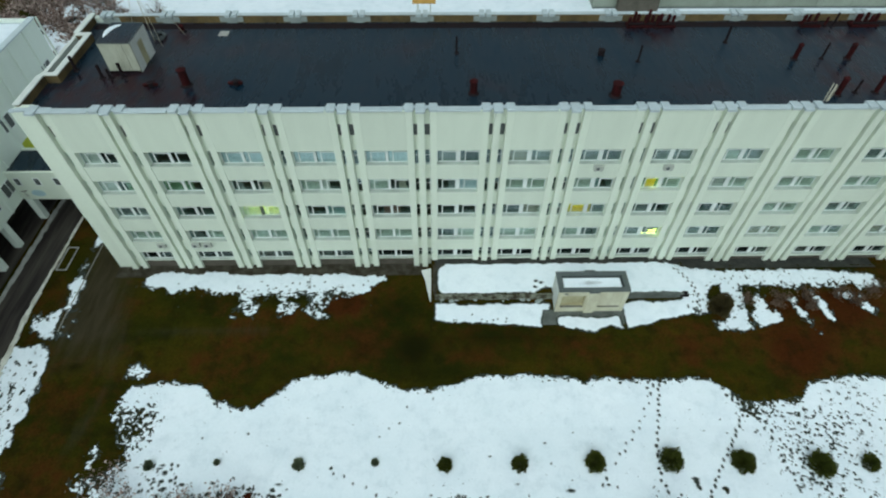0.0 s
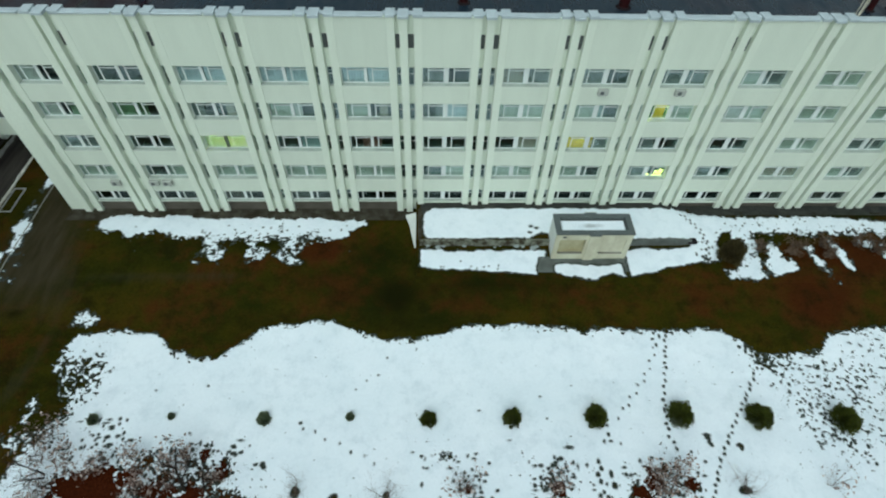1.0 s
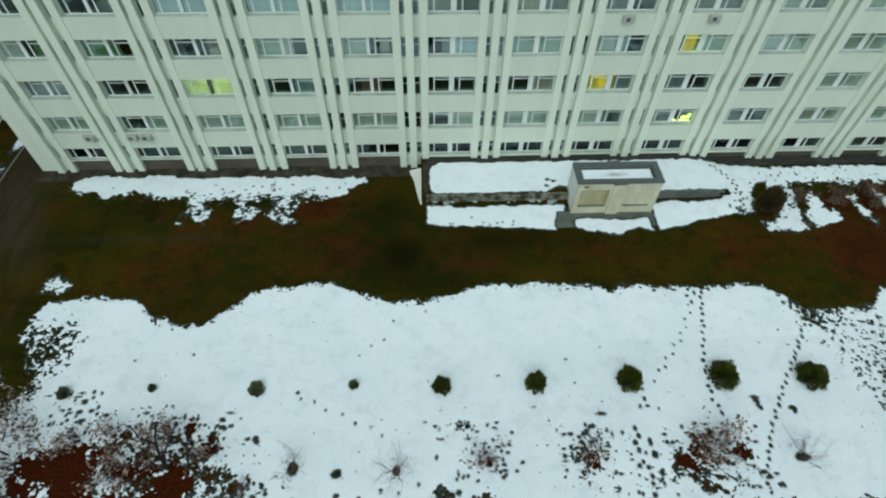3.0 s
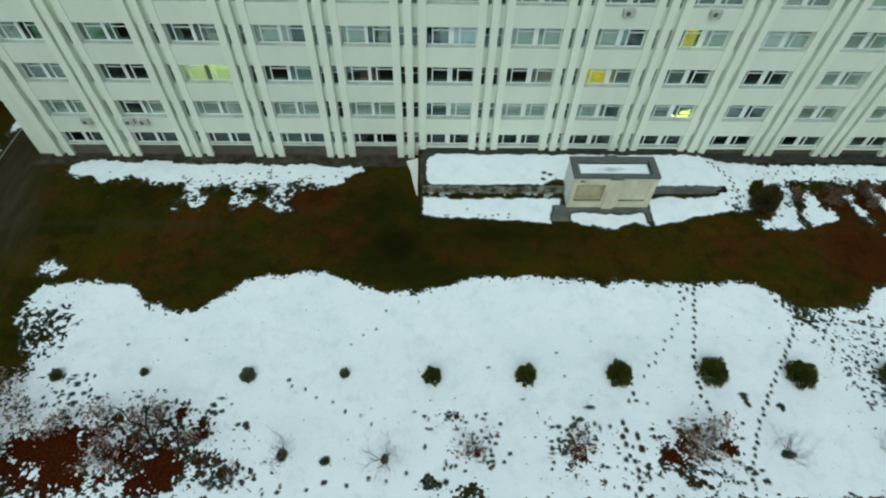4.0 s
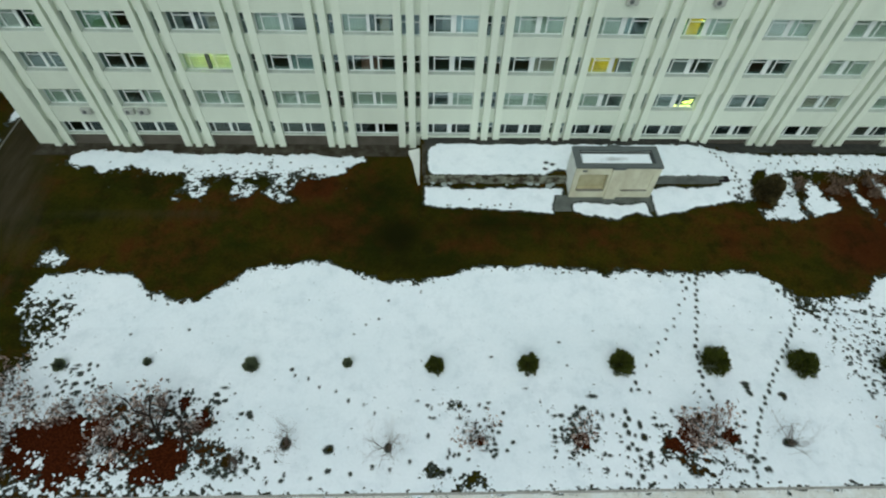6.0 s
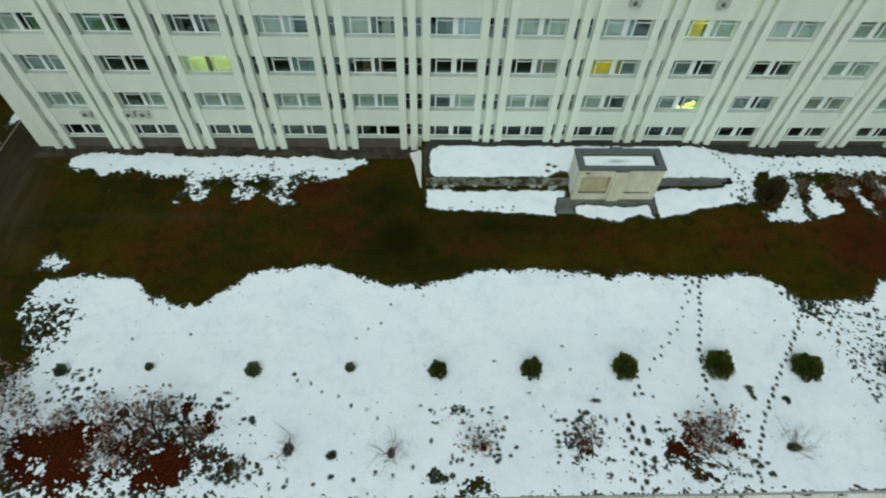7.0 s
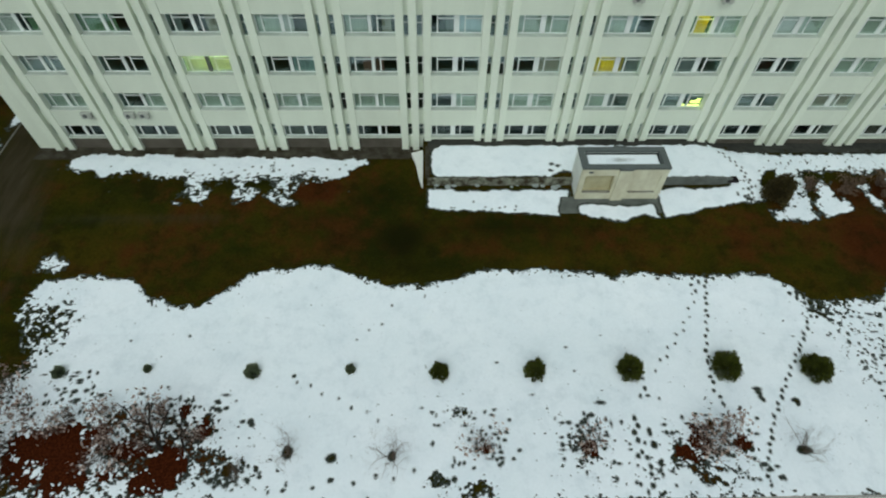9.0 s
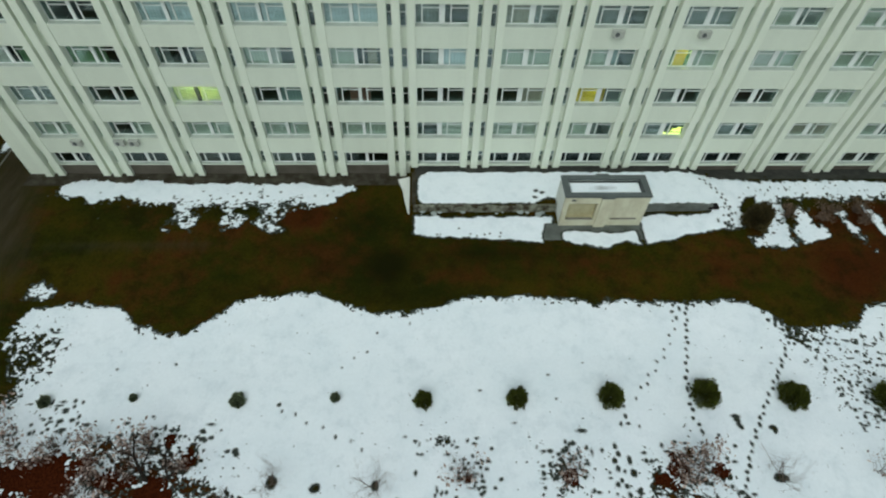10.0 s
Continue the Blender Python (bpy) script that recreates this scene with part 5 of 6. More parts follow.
# aerial with stays behind the hut
aerial = thing("aerial", "thin steel aerial with wire stays beside the hut", "aerial", (-24.2, 11.6, ROOF))
part("mast", tube_mesh("mast", [([(0, 0, 0), (0, 0, 7.0)], 0.035)], M["bare_metal"], 6), aerial)
for dx, dy in ((-2.2, 1.0), (2.4, 1.2), (1.0, -0.9)):
    part("stay", tube_mesh("stay", [([(dx, dy, 0.0), (0, 0, 6.6)], 0.018)], M["bare_metal"], 5), aerial)
# slack cable thrown down beside the hut
rr = random.Random(3)
coil = thing("cable_coil", "tangled grey cable lying on the roof beside the hut", "cable", (-24.0, 12.4, ROOF))
loops = [(0.45 * (1 + 0.3 * math.sin(t * 0.37)) * math.cos(t * 0.5) + 0.15 * math.sin(t * 0.11), 0.6 * (1 + 0.25 * math.cos(t * 0.29)) * math.sin(t * 0.5), 0.05 + 0.004 * t + 0.03 * math.sin(t * 1.3)) for t in range(64)]
part("cable", tube_mesh("cable", [(loops, 0.035)], M["parapet_grey"], 6), coil)
# timber hatch frame behind the rear parapet
gantry = thing("maintenance_platform", "small orange timber platform on white posts behind the parapet", "platform", (0.2, 16.6, 17.2))
part("bracket", boxes_mesh("bracket", [(-1.0, 1.0, -1.0, -0.9, 1.2, 1.4)], M["white_render"]), gantry)
for k in range(4):
    part("plank", boxes_mesh("plank", [(-1.1, 1.1, -0.75 + k * 0.42, -0.38 + k * 0.42, 2.6, 2.66)], M["orange_wood"], 0.01), gantry)
for s in (-0.6, 0.6):
    part("post", boxes_mesh("post", [(s - 0.05, s + 0.05, -0.95, -0.85, 1.3, 2.6), (s - 0.05, s + 0.05, 0.75, 0.85, 1.3, 2.6), (s - 0.05, s + 0.05, -0.95, 0.85, 1.3, 1.4)], M["white_render"]), gantry)


# ---- basement exit kiosk and the terrace wall ----
def kiosk():
    k = thing("exit_kiosk", "cream rendered basement exit kiosk with grey parapet and snowy roof", "kiosk", (12.45, -5.93, 0.0))
    W, D, H = 6.5, 2.22, 3.5
    top = H - 0.12
    part("wall", boxes_mesh("wall", [(0, W, 0, 0.22, -0.5, 0.95), (0, W, 0, 0.22, 2.72, top), (0, 0.36, 0, 0.22, 0.95, 2.72), (2.62, 3.9, 0, 0.22, 0.95, 2.72), (6.05, W, 0, 0.22, 0.95, 2.72)], M["kiosk"]), k)
    # side and back walls, paler than the front
    part("wall", boxes_mesh("wall", [(0.003, 0.22, 0.22, D, -0.5, top), (W - 0.22, W - 0.003, 0.22, D, -0.5, top), (0.22, W - 0.22, D - 0.22, D - 0.003, -0.5, top)], M["white_render"]), k, "pale side wall")
    part("pilaster", boxes_mesh("pilaster", [(2.75, 3.65, -0.16, -0.003, -0.4, top)], M["kiosk"], 0.02), k)
    # a blocked-up niche and a shallow blind panel
    part("niche", boxes_mesh("niche", [(0.30, 2.68, 0.46, 0.52, 0.9, 2.78), (0.30, 0.36, 0.22, 0.46, 0.9, 2.78), (2.62, 2.68, 0.22, 0.46, 0.9, 2.78), (0.36, 2.62, 0.22, 0.46, 0.9, 0.95), (0.36, 2.62, 0.22, 0.46, 2.72, 2.78)], M["kiosk_panel"]), k, "ochre blocked-up niche in the kiosk front")
    part("panel", boxes_mesh("panel", [(3.9, 6.05, 0.09, 0.2, 0.95, 2.72)], M["kiosk"]), k)
    for a, b in ((0.42, 2.56), (3.96, 6.0)):
        part("panel_sill", boxes_mesh("panel_sill", [(a, b, -0.05, 0.16, 0.953, 1.02)], M["concrete"], 0.01), k, "stained concrete sill")
    part("vent", boxes_mesh("vent", [(0.5, 0.86, -0.012, 0.1, 2.98, 3.16)], M["dark_grille"]), k, "small dark vent grille")
    part("base_course", boxes_mesh("base_course", [(-0.04, W + 0.04, -0.06, -0.003, -0.5, 0.22)], M["grey_slab"]), k)
    part("roof_parapet", boxes_mesh("roof_parapet", [(-0.05, W + 0.05, -0.05, 0.38, H - 0.12, H + 0.06), (-0.05, W + 0.05, D - 0.38, D + 0.05, H - 0.12, H + 0.06), (-0.05, 0.44, 0.38, D - 0.38, H - 0.12, H + 0.06), (W - 0.44, W + 0.05, 0.38, D - 0.38, H - 0.12, H + 0.06), (2.7, 3.7, -0.2, -0.05, H - 0.12, H + 0.05), (2.7, 3.7, D + 0.05, D + 0.2, H - 0.12, H + 0.05)], M["parapet_grey"], 0.01), k, "grey roof parapet")
    part("roof_slab", boxes_mesh("roof_slab", [(0.22, W - 0.22, 0.22, D - 0.22, H - 0.5, H - 0.3)], M["parapet_grey"]), k)


kiosk()


def roof_snow():
    """Snow lying inside the kiosk's parapet, thawed through in the middle."""
    nx, ny = 90, 34
    xs, ys = np.linspace(12.95, 18.40, nx), np.linspace(-5.55, -4.20, ny)
    X, Y = np.meshgrid(xs, ys)
    thaw = 0.145 * np.exp(-(((X - 15.2) / 1.7) ** 2 + ((Y + 4.85) / 0.36) ** 2)) + 0.028 * fractal(X, Y, 0.5, 4)
    edge = np.minimum(np.minimum(X - 12.95, 18.40 - X), np.minimum(Y + 5.55, -4.20 - Y))
    Z = 3.2 + 0.15 - 0.3 * np.clip(thaw, -0.03, 0.2) - 0.12 * np.clip(1 - edge / 0.12, 0, 1)
    idx = np.arange(nx * ny).reshape(ny, nx)
    faces = np.stack([idx[:-1, :-1], idx[:-1, 1:], idx[1:, 1:], idx[1:, :-1]], -1).reshape(-1, 4)
    me = mesh_of("roof_snow", np.stack([X, Y, Z], -1).reshape(-1, 3).tolist(), faces.tolist(), M["thin_snow"])
    att = me.attributes.new("thickness", "FLOAT", "POINT")
    att.data.foreach_set("value", (0.036 - 0.16 * np.clip(thaw, 0, 1)).astype(np.float32).ravel())
    tagged(new("roof_snow", me), "thawing snow inside the kiosk roof parapet", "snow", kind="stuff")


roof_snow()


def terrace_wall():
    wall = thing("retaining_wall", "low crumbling grey concrete retaining wall of the terrace", "wall", kind="structure")
    for x0, x1 in ((0.95, 12.4), (18.9, WALL_END)):
        n = int((x1 - x0) / 1.9) + 1
        for k in range(n):
            a, b = x0 + (x1 - x0) * k / n, x0 + (x1 - x0) * (k + 1) / n
            rr = random.Random(k + int(x0))
            bm = bmesh.new()
            box_bm(bm, a + 0.006, b - 0.006, -4.52 + rr.uniform(-0.03, 0.03), -4.28, 0.05, 0.95 + rr.uniform(-0.05, 0.02))
            bmesh.ops.subdivide_edges(bm, edges=bm.edges[:], cuts=3, use_grid_fill=True)
            for v in bm.verts:
                v.co += Vector((0, 0.05, 0.05)) * noise.noise(v.co * 2.3)
            me = bpy.data.meshes.new("wall_block")
            bm.to_mesh(me)
            bm.free()
            me.materials.append(M["mossy_concrete"] if x0 < 12 else M["grey_slab"])
            part("wall_block", me, wall)
    cheek = thing("cheek_wall", "white sloping cheek wall at the end of the terrace", "wall", kind="structure")
    plan = [(-0.34, -0.95), (0.60, -0.95), (0.76, -4.62), (0.50, -4.55), (0.22, -3.2), (0.02, -2.0)]
    verts = [(x, y, -0.2) for x, y in plan] + [(x, y, z) for (x, y), z in zip(plan, (0.5, 0.8, 0.24, 0.2, 0.3, 0.4))]
    faces = [(5, 4, 3, 2, 1, 0), (6, 7, 8, 11), (11, 8, 10), (8, 9, 10)] + [(k, (k + 1) % 6, 6 + (k + 1) % 6, 6 + k) for k in range(6)]
    part("slab", mesh_of("slab", verts, faces, M["white_render"]), cheek)
    part("drain_kerb", boxes_mesh("drain_kerb", [(0.80, 1.15, -4.3, -0.6, 0.6, 0.99)], M["muddy_concrete"], 0.02), cheek, "bare grey concrete edge")
    pit = thing("drain_cover", "black wet drain cover at the end of the wall", "drain", (25.3, -4.35, gz(25.3, -4.35)))
    part("cover", boxes_mesh("cover", [(-0.42, 0.42, -0.3, 0.3, -0.1, 0.08)], M["dark_pipe"], 0.03), pit)
    rr = random.Random(5)
    for x, y in ((1.7, -4.72), (3.5, -4.75), (8.7, -4.72), (10.9, -4.8), (10.1, -4.75), (1.25, -4.8), (2.3, -4.78), (2.8, -4.70), (4.9, -4.74), (7.6, -4.72), (9.4, -4.82), (11.5, -4.78)):
        s = rr.uniform(0.07, 0.24)
        x, y = x + rr.gauss(0, 0.25), y + rr.uniform(-0.05, 0.28)
        bm = bmesh.new()
        bmesh.ops.create_icosphere(bm, subdivisions=2, radius=s)
        for v in bm.verts:
            v.co = Vector((v.co.x * 1.3, v.co.y, v.co.z * 0.55)) * (1 + 0.25 * noise.noise(v.co * 6))
        me = bpy.data.meshes.new("stone")
        bm.to_mesh(me)
        bm.free()
        me.materials.append(M["pale_pier"])
        thing("stone", "pale broken lump of concrete by the wall", "stone", (x, y, gz(x, y) + s * 0.3), "rubble", me=me)


terrace_wall()


# ---- plants ----
def needle_ball(rx, rz, count, seed, spike=0.16):
    """Needle sprays over an uneven mound, as loose blades pointing outwards and up."""
    rr = random.Random(seed)
    verts, faces = [], []
    for _ in range(count):
        u, ph = rr.uniform(-0.25, 1), rr.uniform(0, 2 * math.pi)
        s = math.sqrt(max(0, 1 - u * u))
        d = Vector((s * math.cos(ph), s * math.sin(ph), u))
        lump = 1 + 0.46 * noise.noise(d * 2.1 + Vector((seed, 0, 0))) + 0.14 * noise.noise(d * 5.3 + Vector((0, seed, 0)))
        depth = (rr.uniform(0.74, 1.02) if rr.random() < 0.7 else rr.uniform(0.2, 0.75)) * lump
        p = Vector((d.x * rx * depth, d.y * rx * depth, max(0.0, rz * 0.28 + d.z * rz * 0.72 * depth)))
        out = (d + Vector((0, 0, 0.55)) + Vector((rr.gauss(0, 0.35), rr.gauss(0, 0.35), rr.gauss(0, 0.25)))).normalized()
        side = out.cross(Vector((rr.gauss(0, 1), rr.gauss(0, 1), rr.gauss(0, 1)))).normalized()
        ln, wd = spike * rr.uniform(0.6, 1.5), spike * rr.uniform(0.18, 0.34)
        b = len(verts)
        verts += [tuple(p - side * wd), tuple(p + side * wd), tuple(p + out * ln * 0.6 + side * wd * 0.8), tuple(p + out * ln), tuple(p + out * ln * 0.6 - side * wd * 0.8)]
        faces += [(b, b + 1, b + 2, b + 4), (b + 4, b + 2, b + 3)]
    return verts, faces


def juniper(x, y, r, h, seed, mat, label):
    z = gz(x, y)
    j = thing("juniper_bush", label, "bush", (x, y, z), "row of junipers")
    v, f = needle_ball(r, h, int(5600 * (r / 0.8) ** 2) + 900, seed, 0.11)
    part("crown", mesh_of("crown", v, f, mat), j)
    runs = []
    rr = random.Random(seed)
    for k in range(5):
        a = rr.uniform(0, 6.28)
        runs.append(([(0, 0, -0.05), (0.3 * r * math.cos(a), 0.3 * r * math.sin(a), h * 0.4), (0.6 * r * math.cos(a), 0.6 * r * math.sin(a), h * 0.75)], [0.035, 0.025, 0.01]))
    part("trunk", tube_mesh("trunk", runs, M["bark"], 5), j)


GREEN, DULL = "dark green clipped juniper bush standing in the snow", "dull grey-green dwarf juniper standing in the snow"
for n, (x, y, r, h) in enumerate(((-22.0, -19.6, 0.32, 0.45), (-10.0, -19.7, 0.40, 0.5), (-16.6, -19.4, 0.17, 0.35), (-3.9, -19.6, 0.24, 0.45), (1.7, -19.9, 0.50, 0.9), (7.7, -19.9, 0.565, 1.0), (13.7, -19.9, 0.72, 1.2), (19.9, -19.8, 0.82, 1.3), (25.6, -20.0, 0.80, 1.2), (31.8, -20.3, 0.88, 1.2), (35.9, -20.2, 0.6, 0.9))):
    juniper(x, y - 0.15, r, h, 30 + n, M["juniper"] if r > 0.45 else M["dull_juniper"], GREEN if r > 0.45 else DULL)


def grow(runs, tips, rr, p, d, length, radius, level):
    """Branches of a bare shrub."""
    pts, rad = [p.copy()], [radius]
    n = 4
    for k in range(n):
        d = (d + Vector((rr.gauss(0, 0.13), rr.gauss(0, 0.13), rr.gauss(0.04, 0.08)))).normalized()
        p = p + d * length / n
        pts.append(p.copy())
        rad.append(radius * (1 - 0.62 * (k + 1) / n))
    runs.append((pts, rad))
    tips += pts[2:]
    if level > 0:
        for _ in range(rr.randint(3, 5) if level > 1 else rr.randint(3, 4)):
            i = rr.randint(1, n)
            side = Vector((rr.gauss(0, 1), rr.gauss(0, 1), rr.gauss(0.25, 0.5))).normalized()
            grow(runs, tips, rr, pts[i], (d * 0.55 + side * 0.75).normalized(), length * rr.uniform(0.5, 0.75), rad[i] * 0.62, level - 1)


def bare_shrub(x, y, height, stems, seed, leaves, leaf_mat, label, levels=2, leaf=1.0, spread=0.5, thick=0.03, name="bare_shrub", category="shrub", wood="twig"):
    rr = random.Random(seed)
    s = thing(name, label, category, (x, y, gz(x, y)), "bare shrubs")
    runs, tips = [], []
    for _ in range(stems):
        a = rr.uniform(0, 6.28)
        d = Vector((math.cos(a) * spread * rr.uniform(0.4, 1.2), math.sin(a) * spread * rr.uniform(0.4, 1.2), 1)).normalized()
        grow(runs, tips, rr, Vector((rr.gauss(0, 0.06), rr.gauss(0, 0.06), -0.05)), d, height * rr.uniform(0.5, 0.7), thick, levels)
    part("crown", tube_mesh("crown", runs, M[wood], 4), s)
    if leaves:
        verts, faces = [], []
        for _ in range(leaves):
            p = rr.choice(tips) + Vector((rr.gauss(0, 0.08), rr.gauss(0, 0.08), rr.gauss(0, 0.06)))
            q = Euler((rr.uniform(0, 6.28), rr.uniform(0, 6.28), rr.uniform(0, 6.28))).to_matrix()
            sz = rr.uniform(0.04, 0.085) * leaf
            b = len(verts)
            verts += [tuple(p + q @ Vector(c)) for c in ((-sz, 0, 0), (0, -sz * 0.5, sz * 0.12), (sz, 0, 0), (0, sz * 0.5, sz * 0.12))]
            faces.append((b, b + 1, b + 2, b + 3))
        part("foliage", mesh_of("foliage", verts, faces, leaf_mat), s, "withered leaves")


def forked_tree(x, y, limbs, seed, label):
    """A small bare tree: main limbs of a few points each, with twigs growing from them."""
    rr = random.Random(seed)
    s = thing("bare_tree", label, "tree", (x, y, gz(x, y)), "bare shrubs")
    twigs, tips = [], []
    for pts, r0, r1 in limbs:
        n = len(pts)
        part("limb", tube_mesh("limb", [(pts, [r0 + (r1 - r0) * k / (n - 1) for k in range(n)])], M["bark"], 7), s)
        for k in range(1, n):
            a, b = Vector(pts[k - 1]), Vector(pts[k])
            for _ in range(3):
                d = ((b - a).normalized() * 0.7 + Vector((rr.gauss(0, 0.6), rr.gauss(0, 0.6), rr.gauss(0.1, 0.35)))).normalized()
                grow(twigs, tips, rr, a.lerp(b, rr.uniform(0.3, 1.0)), d, rr.uniform(0.6, 1.1), 0.022, 1)
    part("crown", tube_mesh("crown", twigs, M["bark"], 4), s)


forked_tree(-14.3, -24.6, (([(0, 0, -0.1), (-0.04, 0.3, 1.0), (-0.12, 0.8, 2.0), (-0.05, 1.7, 2.9)], 0.12, 0.035), ([(-0.04, 0.3, 1.0), (0.45, 0.8, 1.7), (0.85, 1.3, 2.4)], 0.07, 0.025), ([(-0.12, 0.8, 2.0), (-0.8, 0.9, 2.6), (-1.3, 1.5, 3.0)], 0.06, 0.02)), 77, "small leafless tree with a dark forked trunk among the leaves")
forked_tree(-13.1, -24.5, (([(0, 0, -0.1), (0.15, 0.4, 1.1), (0.4, 0.9, 2.0)], 0.08, 0.03), ([(0.15, 0.4, 1.1), (0.7, 0.6, 1.8), (1.0, 0.7, 2.4)], 0.05, 0.02)), 93, "slim leafless sapling with dark bark among the leaves")
bare_shrub(-23.6, -23.6, 4.0, 2, 95, 30, M["red_leaf"], "slim leafless tree with dark branches over the shrubs", thick=0.075, spread=0.35, levels=3, leaf=1.6, name="bare_tree", category="tree", wood="bark")
RUSTY = "bare shrub with a few withered red-brown leaves"
TWIGGY = "small leafless grey shrub on the snow"
for n, (x, y, h, st, lv, thick) in enumerate(((-20.8, -23.2, 2.0, 4, 260, 0.04), (-17.4, -24.2, 2.0, 4, 340, 0.04), (-22.8, -22.6, 2.2, 4, 300, 0.04), (-24.4, -21.0, 2.4, 6, 240, 0.04), (-12.6, -24.0, 1.9, 4, 240, 0.04), (-15.8, -23.0, 2.0, 5, 380, 0.04), (-18.2, -22.7, 1.8, 4, 260, 0.04), (-23.8, -24.9, 2.2, 4, 260, 0.04), (-14.6, -22.8, 1.9, 4, 300, 0.04), (-16.6, -25.6, 1.6, 3, 160, 0.035),
                                                   (17.4, -24.7, 2.1, 7, 480, 0.035), (18.3, -24.6, 2.1, 7, 460, 0.035), (10.4, -24.9, 1.9, 6, 260, 0.03), (4.2, -24.6, 1.8, 6, 260, 0.03), (28.9, -24.9, 2.0, 4, 120, 0.03))):
    bare_shrub(x, y, h, st, 70 + n, int(lv * 0.42), M["red_leaf"], RUSTY, thick=thick * (0.6 if n < 10 else 0.7), spread=0.95, levels=3 if n % 2 or n < 12 else 2, leaf=2.1)
for n, (x, y, h) in enumerate(((-7.1, -24.9, 1.6), (-1.1, -25.2, 1.9), (22.9, -25.1, 2.0), (-9.8, -25.9, 1.0))):
    bare_shrub(x, y, h * 1.3, 6, 170 + n, 0, None, TWIGGY, thick=0.028, spread=0.8, levels=3)
for n, (x, y, h) in enumerate(((-23.3, -24.4, 2.0), (-22.6, -26.4, 1.6), (-17.9, -25.2, 1.6), (-24.4, -22.4, 2.1), (-20.2, -23.0, 1.5), (-15.6, -24.2, 1.6))):
    bare_shrub(x, y, h, 7, 250 + n, 60, M["red_leaf"], "leafless grey-brown shrub among the fallen leaves", thick=0.024, spread=1.0, levels=3, leaf=1.6)
for n, (x, y, h) in enumerate(((31.2, -5.3, 1.5), (34.4, -4.8, 1.5), (33.9, -5.6, 1.2), (36.9, -4.8, 1.6), (37.2, -5.8, 1.3), (40.0, -4.8, 1.7), (41.4, -5.4, 1.6), (43.6, -4.4, 1.8))):
    bare_shrub(x, y, h, 8, 210 + n, 320, M["brown_leaf"], "brown twiggy shrub on the slope by the building", thick=0.022, spread=0.75, leaf=1.3)


def evergreen(x, y, r, h, seed):
    s = thing("evergreen_shrub", "dense dull brown-green shrub on the snowy slope", "shrub", (x, y, gz(x, y)))
    v, f = needle_ball(r, h, 8000, seed, 0.13)
    part("crown", mesh_of("crown", v, f, M["olive_leaf"]), s)
    part("trunk", tube_mesh("trunk", [([(0, 0, -0.05), (0.1, 0, h * 0.6)], [0.06, 0.02])], M["bark"], 6), s)


evergreen(28.05, -6.15, 0.86, 2.5, 301)

# ---- the neighbouring building, its gallery and what lies behind ----
NX = -42.6
neighbour = thing("neighbour_building", "white panelled neighbouring building raised on square columns", "building")
part("wall", boxes_mesh("wall", [(NX - 0.4, NX, -26, 23.2, 3.3, 14.9)], M["side_wall"]), neighbour)
part("wall", boxes_mesh("wall", [(-62, NX - 0.4, -26, -25.6, 3.3, 14.9), (-62, NX - 0.4, 22.8, 23.2, 3.3, 14.9)], M["side_wall"]), neighbour)
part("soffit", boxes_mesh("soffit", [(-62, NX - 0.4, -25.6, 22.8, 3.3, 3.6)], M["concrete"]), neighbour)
part("roof", boxes_mesh("roof", [(-62, NX - 0.5, -25.6, 22.8, 14.3, 14.6)], M["zinc"]), neighbour, "pale blue sheet-metal roof with thin snow")
part("roof_snow", boxes_mesh("roof_snow", [(-61.5, NX - 0.9, -25, 22.4, 14.6, 14.68)], M["snow"], 0.03), neighbour)
part("coping", boxes_mesh("coping", [(NX - 0.55, NX + 0.12, -26.1, 23.3, 14.9, 15.05)], M["zinc"], 0.02), neighbour)
for y in np.arange(-23, 24, 3.1):
    part("wall_rib", boxes_mesh("wall_rib", [(NX, NX + 0.14, y - 0.12, y + 0.12, 3.3, 14.9)], M["side_wall"], 0.02), neighbour)
for y, z in [(y, z) for y in np.arange(-24.6, 8, 3.1) for z in (4.6, 8.0, 11.2)] + [(11.4, 9.0), (20.9, 9.4)]:
    win = part("window", boxes_mesh("window", [(NX + 0.004, NX + 0.06, y - 0.9, y + 0.9, z, z + 0.08), (NX + 0.004, NX + 0.06, y - 0.9, y + 0.9, z + 1.5, z + 1.58), (NX + 0.004, NX + 0.06, y - 0.9, y - 0.82, z + 0.08, z + 1.5), (NX + 0.004, NX + 0.06, y + 0.82, y + 0.9, z + 0.08, z + 1.5), (NX + 0.004, NX + 0.06, y - 0.04, y + 0.04, z + 0.08, z + 1.5)], M["frame"]), neighbour)
    part("pane", boxes_mesh("pane", [(NX + 0.003, NX + 0.03, y - 0.82, y + 0.82, z + 0.08, z + 1.5)], M["dark_grille"]), win)
for y in (-22, -18, -14, -10, -6, -3.2, 0.0, 3.2):
    part("column", boxes_mesh("column", [(NX - 0.7, NX - 0.02, y - 0.35, y + 0.35, -0.3, 3.3)], M["side_wall"], 0.03), neighbour)

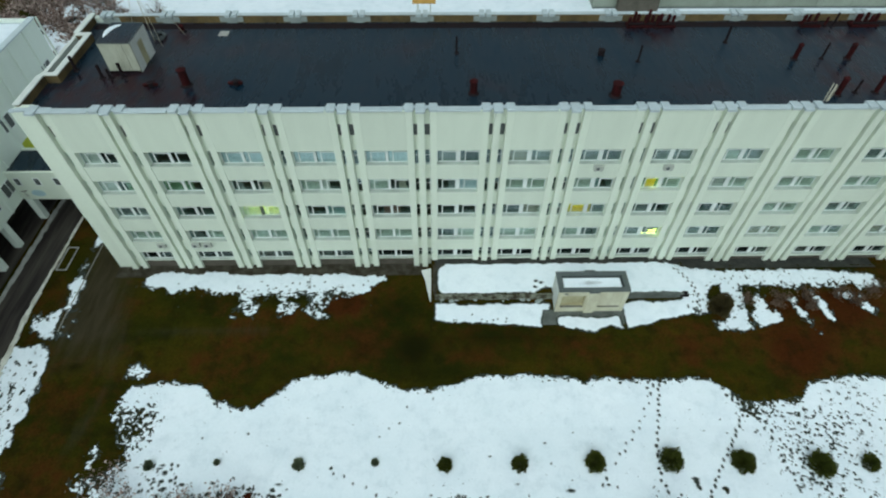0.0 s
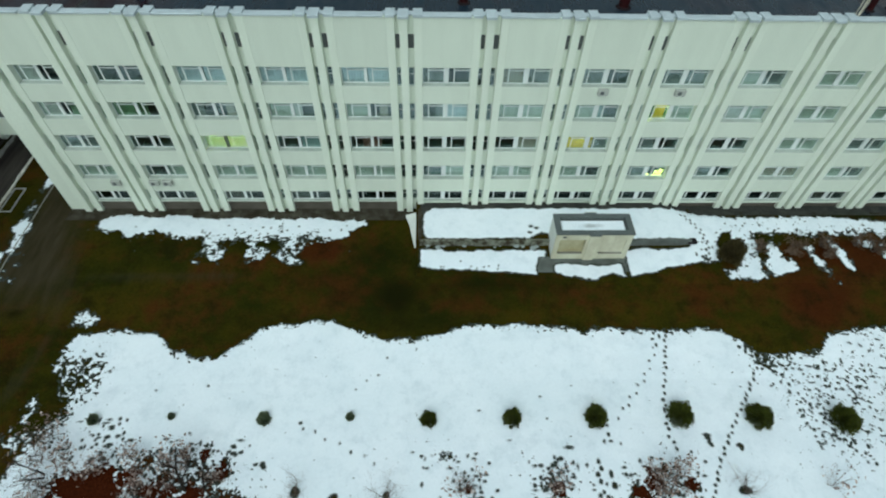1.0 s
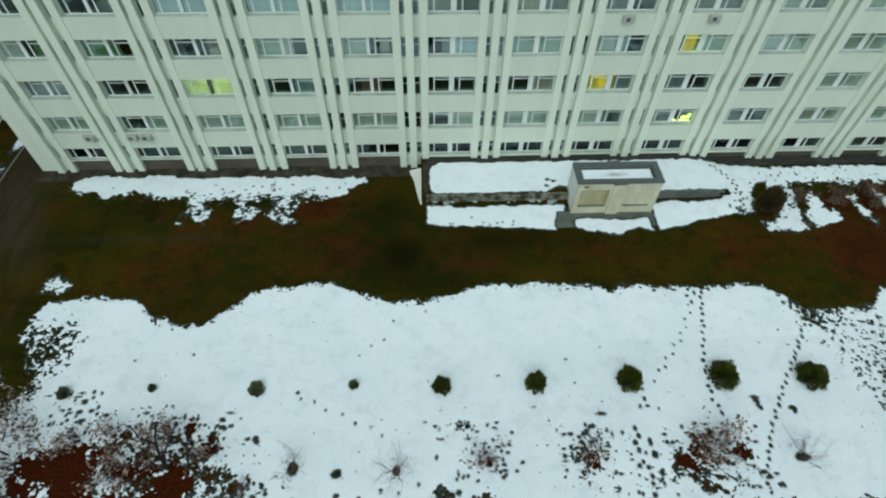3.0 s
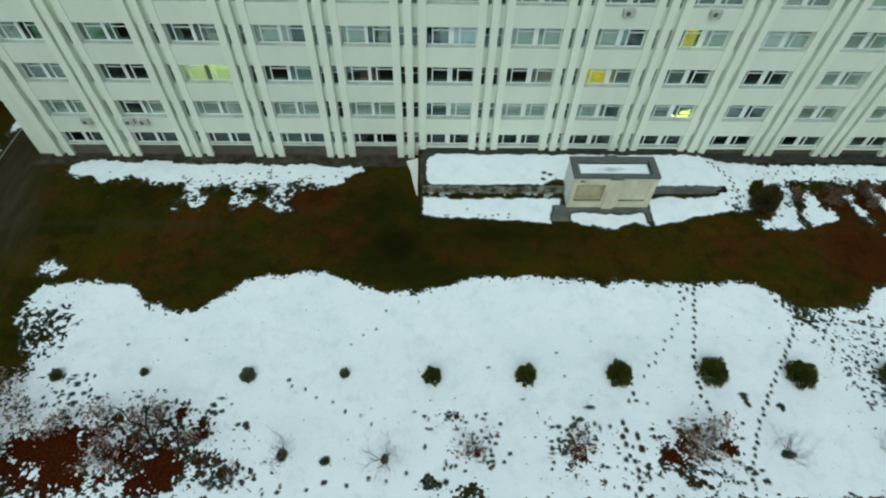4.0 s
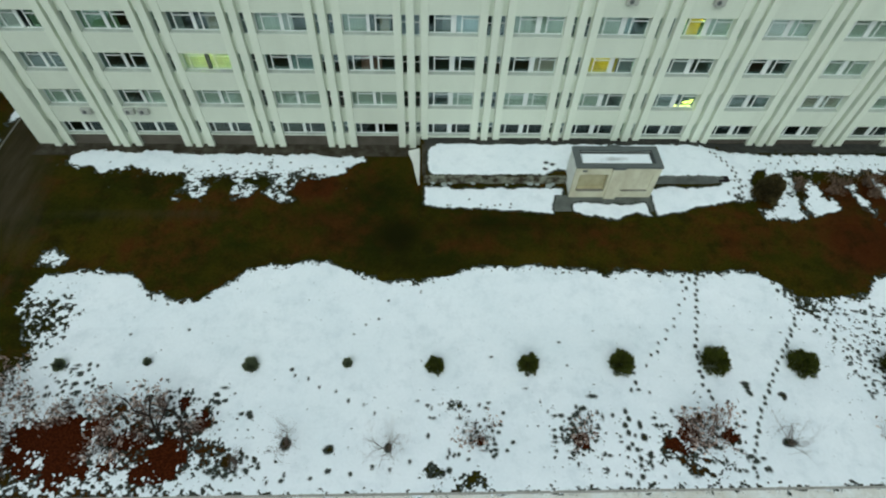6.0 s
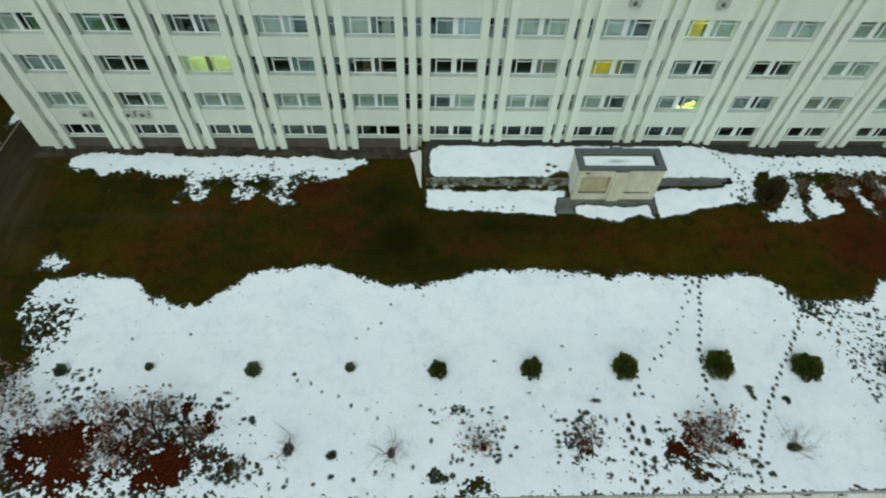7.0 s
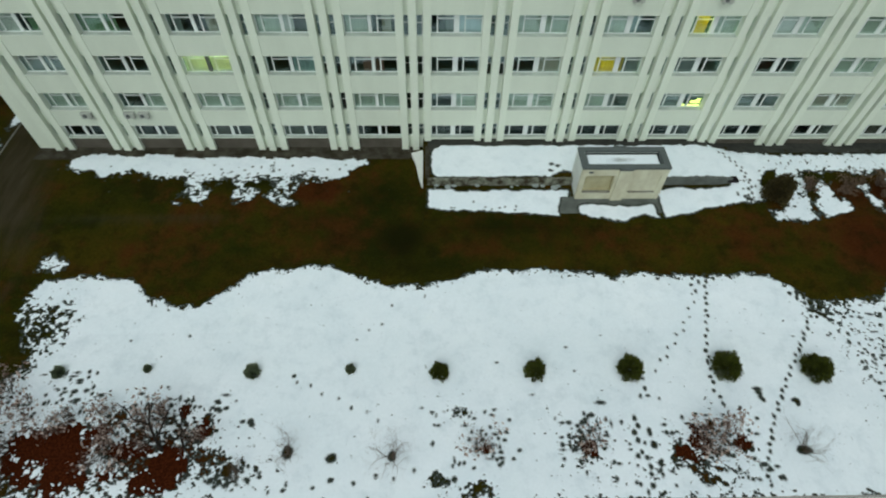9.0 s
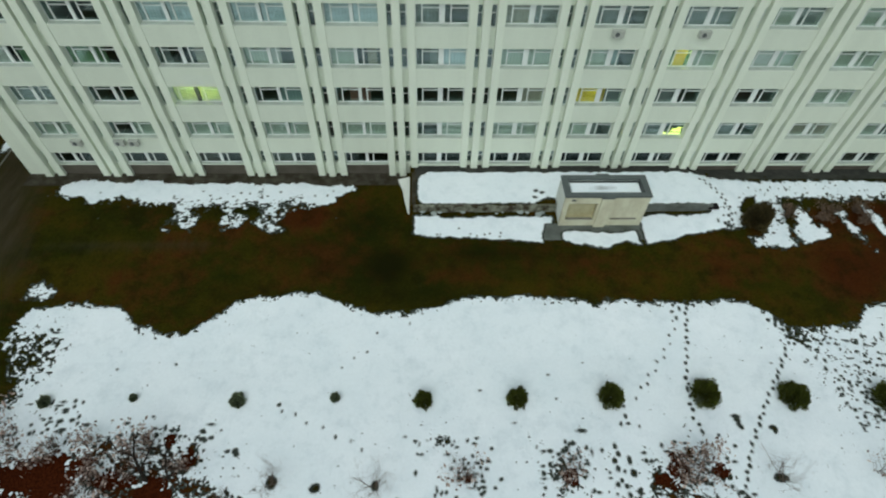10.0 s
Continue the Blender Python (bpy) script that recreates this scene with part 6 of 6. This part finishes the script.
gallery = thing("link_gallery", "white first-floor link gallery on columns with a dark flat roof", "gallery", kind="")
part("wall", boxes_mesh("wall", [(NX + 0.02, WEST - 0.01, 7.0, 7.3, 3.2, 6.9)], M["facade"]), gallery)
part("wall", boxes_mesh("wall", [(NX + 0.02, WEST - 0.01, 10.7, 11.0, 3.2, 6.9)], M["facade"]), gallery)
part("floor_slab", boxes_mesh("floor_slab", [(NX + 0.02, WEST - 0.01, 7.3, 10.7, 3.2, 3.5)], M["concrete"]), gallery)
part("roof", boxes_mesh("roof", [(NX + 0.02, WEST - 0.01, 7.3, 10.7, 6.5, 6.75)], M["bitumen"]), gallery, "dark bitumen roof")
for x in np.arange(-41.75, -32, 2.0):
    w = part("window", boxes_mesh("window", [(x - 0.32, x + 0.32, 6.95, 6.998, 5.2, 5.26), (x - 0.32, x + 0.32, 6.95, 6.998, 6.14, 6.2), (x - 0.32, x - 0.26, 6.95, 6.998, 5.26, 6.14), (x + 0.26, x + 0.32, 6.95, 6.998, 5.26, 6.14)], M["frame"]), gallery)
    part("pane", boxes_mesh("pane", [(x - 0.26, x + 0.26, 6.97, 6.997, 5.26, 6.14)], M["dark_grille"]), w)
for x in (-42.2, -37.35, -33.0):
    part("column", boxes_mesh("column", [(x - 0.35, x + 0.35, 7.1, 7.8, -0.2, 3.2)], M["side_wall"], 0.03), gallery)
    part("column", boxes_mesh("column", [(x - 0.35, x + 0.35, 10.2, 10.9, -0.2, 3.2)], M["side_wall"], 0.03), gallery)
bm = bmesh.new()
bmesh.ops.create_circle(bm, cap_ends=True, segments=28, radius=0.55)
bmesh.ops.transform(bm, matrix=Matrix.Translation((-40.5, 6.985, 4.1)) @ Matrix.Rotation(radians(90), 4, "X") @ Matrix.Diagonal((1.3, 0.8, 1, 1)), verts=bm.verts)
emblem_me = bpy.data.meshes.new("emblem")
bm.to_mesh(emblem_me)
bm.free()
emblem_me.materials.append(M["blue_decor"])
part("emblem", emblem_me, gallery, "pale blue painted oval on the wall")
part("painted_mark", tube_mesh("painted_mark", [([(-41.5, 6.985, 4.45), (-42.15, 6.985, 4.4), (-41.75, 6.985, 3.65)], 0.035)], M["red_pipe"], 6), gallery, "dark red painted stroke on the wall")
part("cladding", boxes_mesh("cladding", [(NX + 0.003, NX + 0.04, 11.05, 16.5, 3.4, 7.15)], M["yellow"]), neighbour, "yellow-green painted lower wall")

for n, (x, y, h) in enumerate(((-60, 50, 5), (-55, 46, 5), (-51, 52, 5), (-65, 54, 6), (-57, 54, 5), (-52, 43, 4), (-63, 46, 5), (-46, 45, 5), (-43, 50, 5), (-40, 42, 4), (-48, 39, 4))):
    bare_shrub(x, y, h, 6, 400 + n, 2200 if n < 7 else 0, M["red_leaf"], "bare brown tree standing in the snowy yard", levels=3, leaf=2.6, spread=0.55, thick=0.14, name="bare_tree", category="tree")
rear = thing("rear_building", "low pale building with a dark band of windows", "building", (55, 55.5, 0))
part("wall", boxes_mesh("wall", [(-27, 40, 0, 14, -0.5, 6.0)], M["dull_wall"]), rear)
part("plinth", boxes_mesh("plinth", [(-27, 40, -0.12, -0.004, -0.5, 0.5)], M["parapet_grey"]), rear)
part("eave", boxes_mesh("eave", [(-27.5, 40.5, -0.5, 14.5, 6.0, 6.4)], M["parapet_grey"], 0.05), rear, "dark roof edge")
part("roof_snow", boxes_mesh("roof_snow", [(-26.0, 40.0, 0.9, 14.0, 6.4, 6.6)], M["snow"], 0.05), rear)
for k in range(48):
    part("wall_rib", boxes_mesh("wall_rib", [(-8.0 + k, -7.8 + k, -0.1, -0.002, 0.52, 5.9)], M["dull_wall"]), rear)
shed = thing("shed", "low dark brown shed behind the yard", "shed", (35.0, 54.0, 0))
part("wall", boxes_mesh("wall", [(-3.2, 3.6, 0, 1.2, -0.3, 2.6)], M["plinth"]), shed)
part("roof", boxes_mesh("roof", [(-3.5, 3.9, -0.3, 1.4, 2.6, 2.8)], M["parapet_grey"], 0.03), shed)
rear_frame = ring_mesh("window", 3.6, 1.5, 0.1, 0.06, M["dull_wall"])
rear_pane = boxes_mesh("pane", [(-1.7, 1.7, 0.03, 0.05, 0.1, 1.4)], M["dark_grille"])
for k in range(14):
    w = part("window", rear_frame, rear, "", (-24.5 + k * 4.5, -0.07, 3.4))
    part("pane", rear_pane, w)
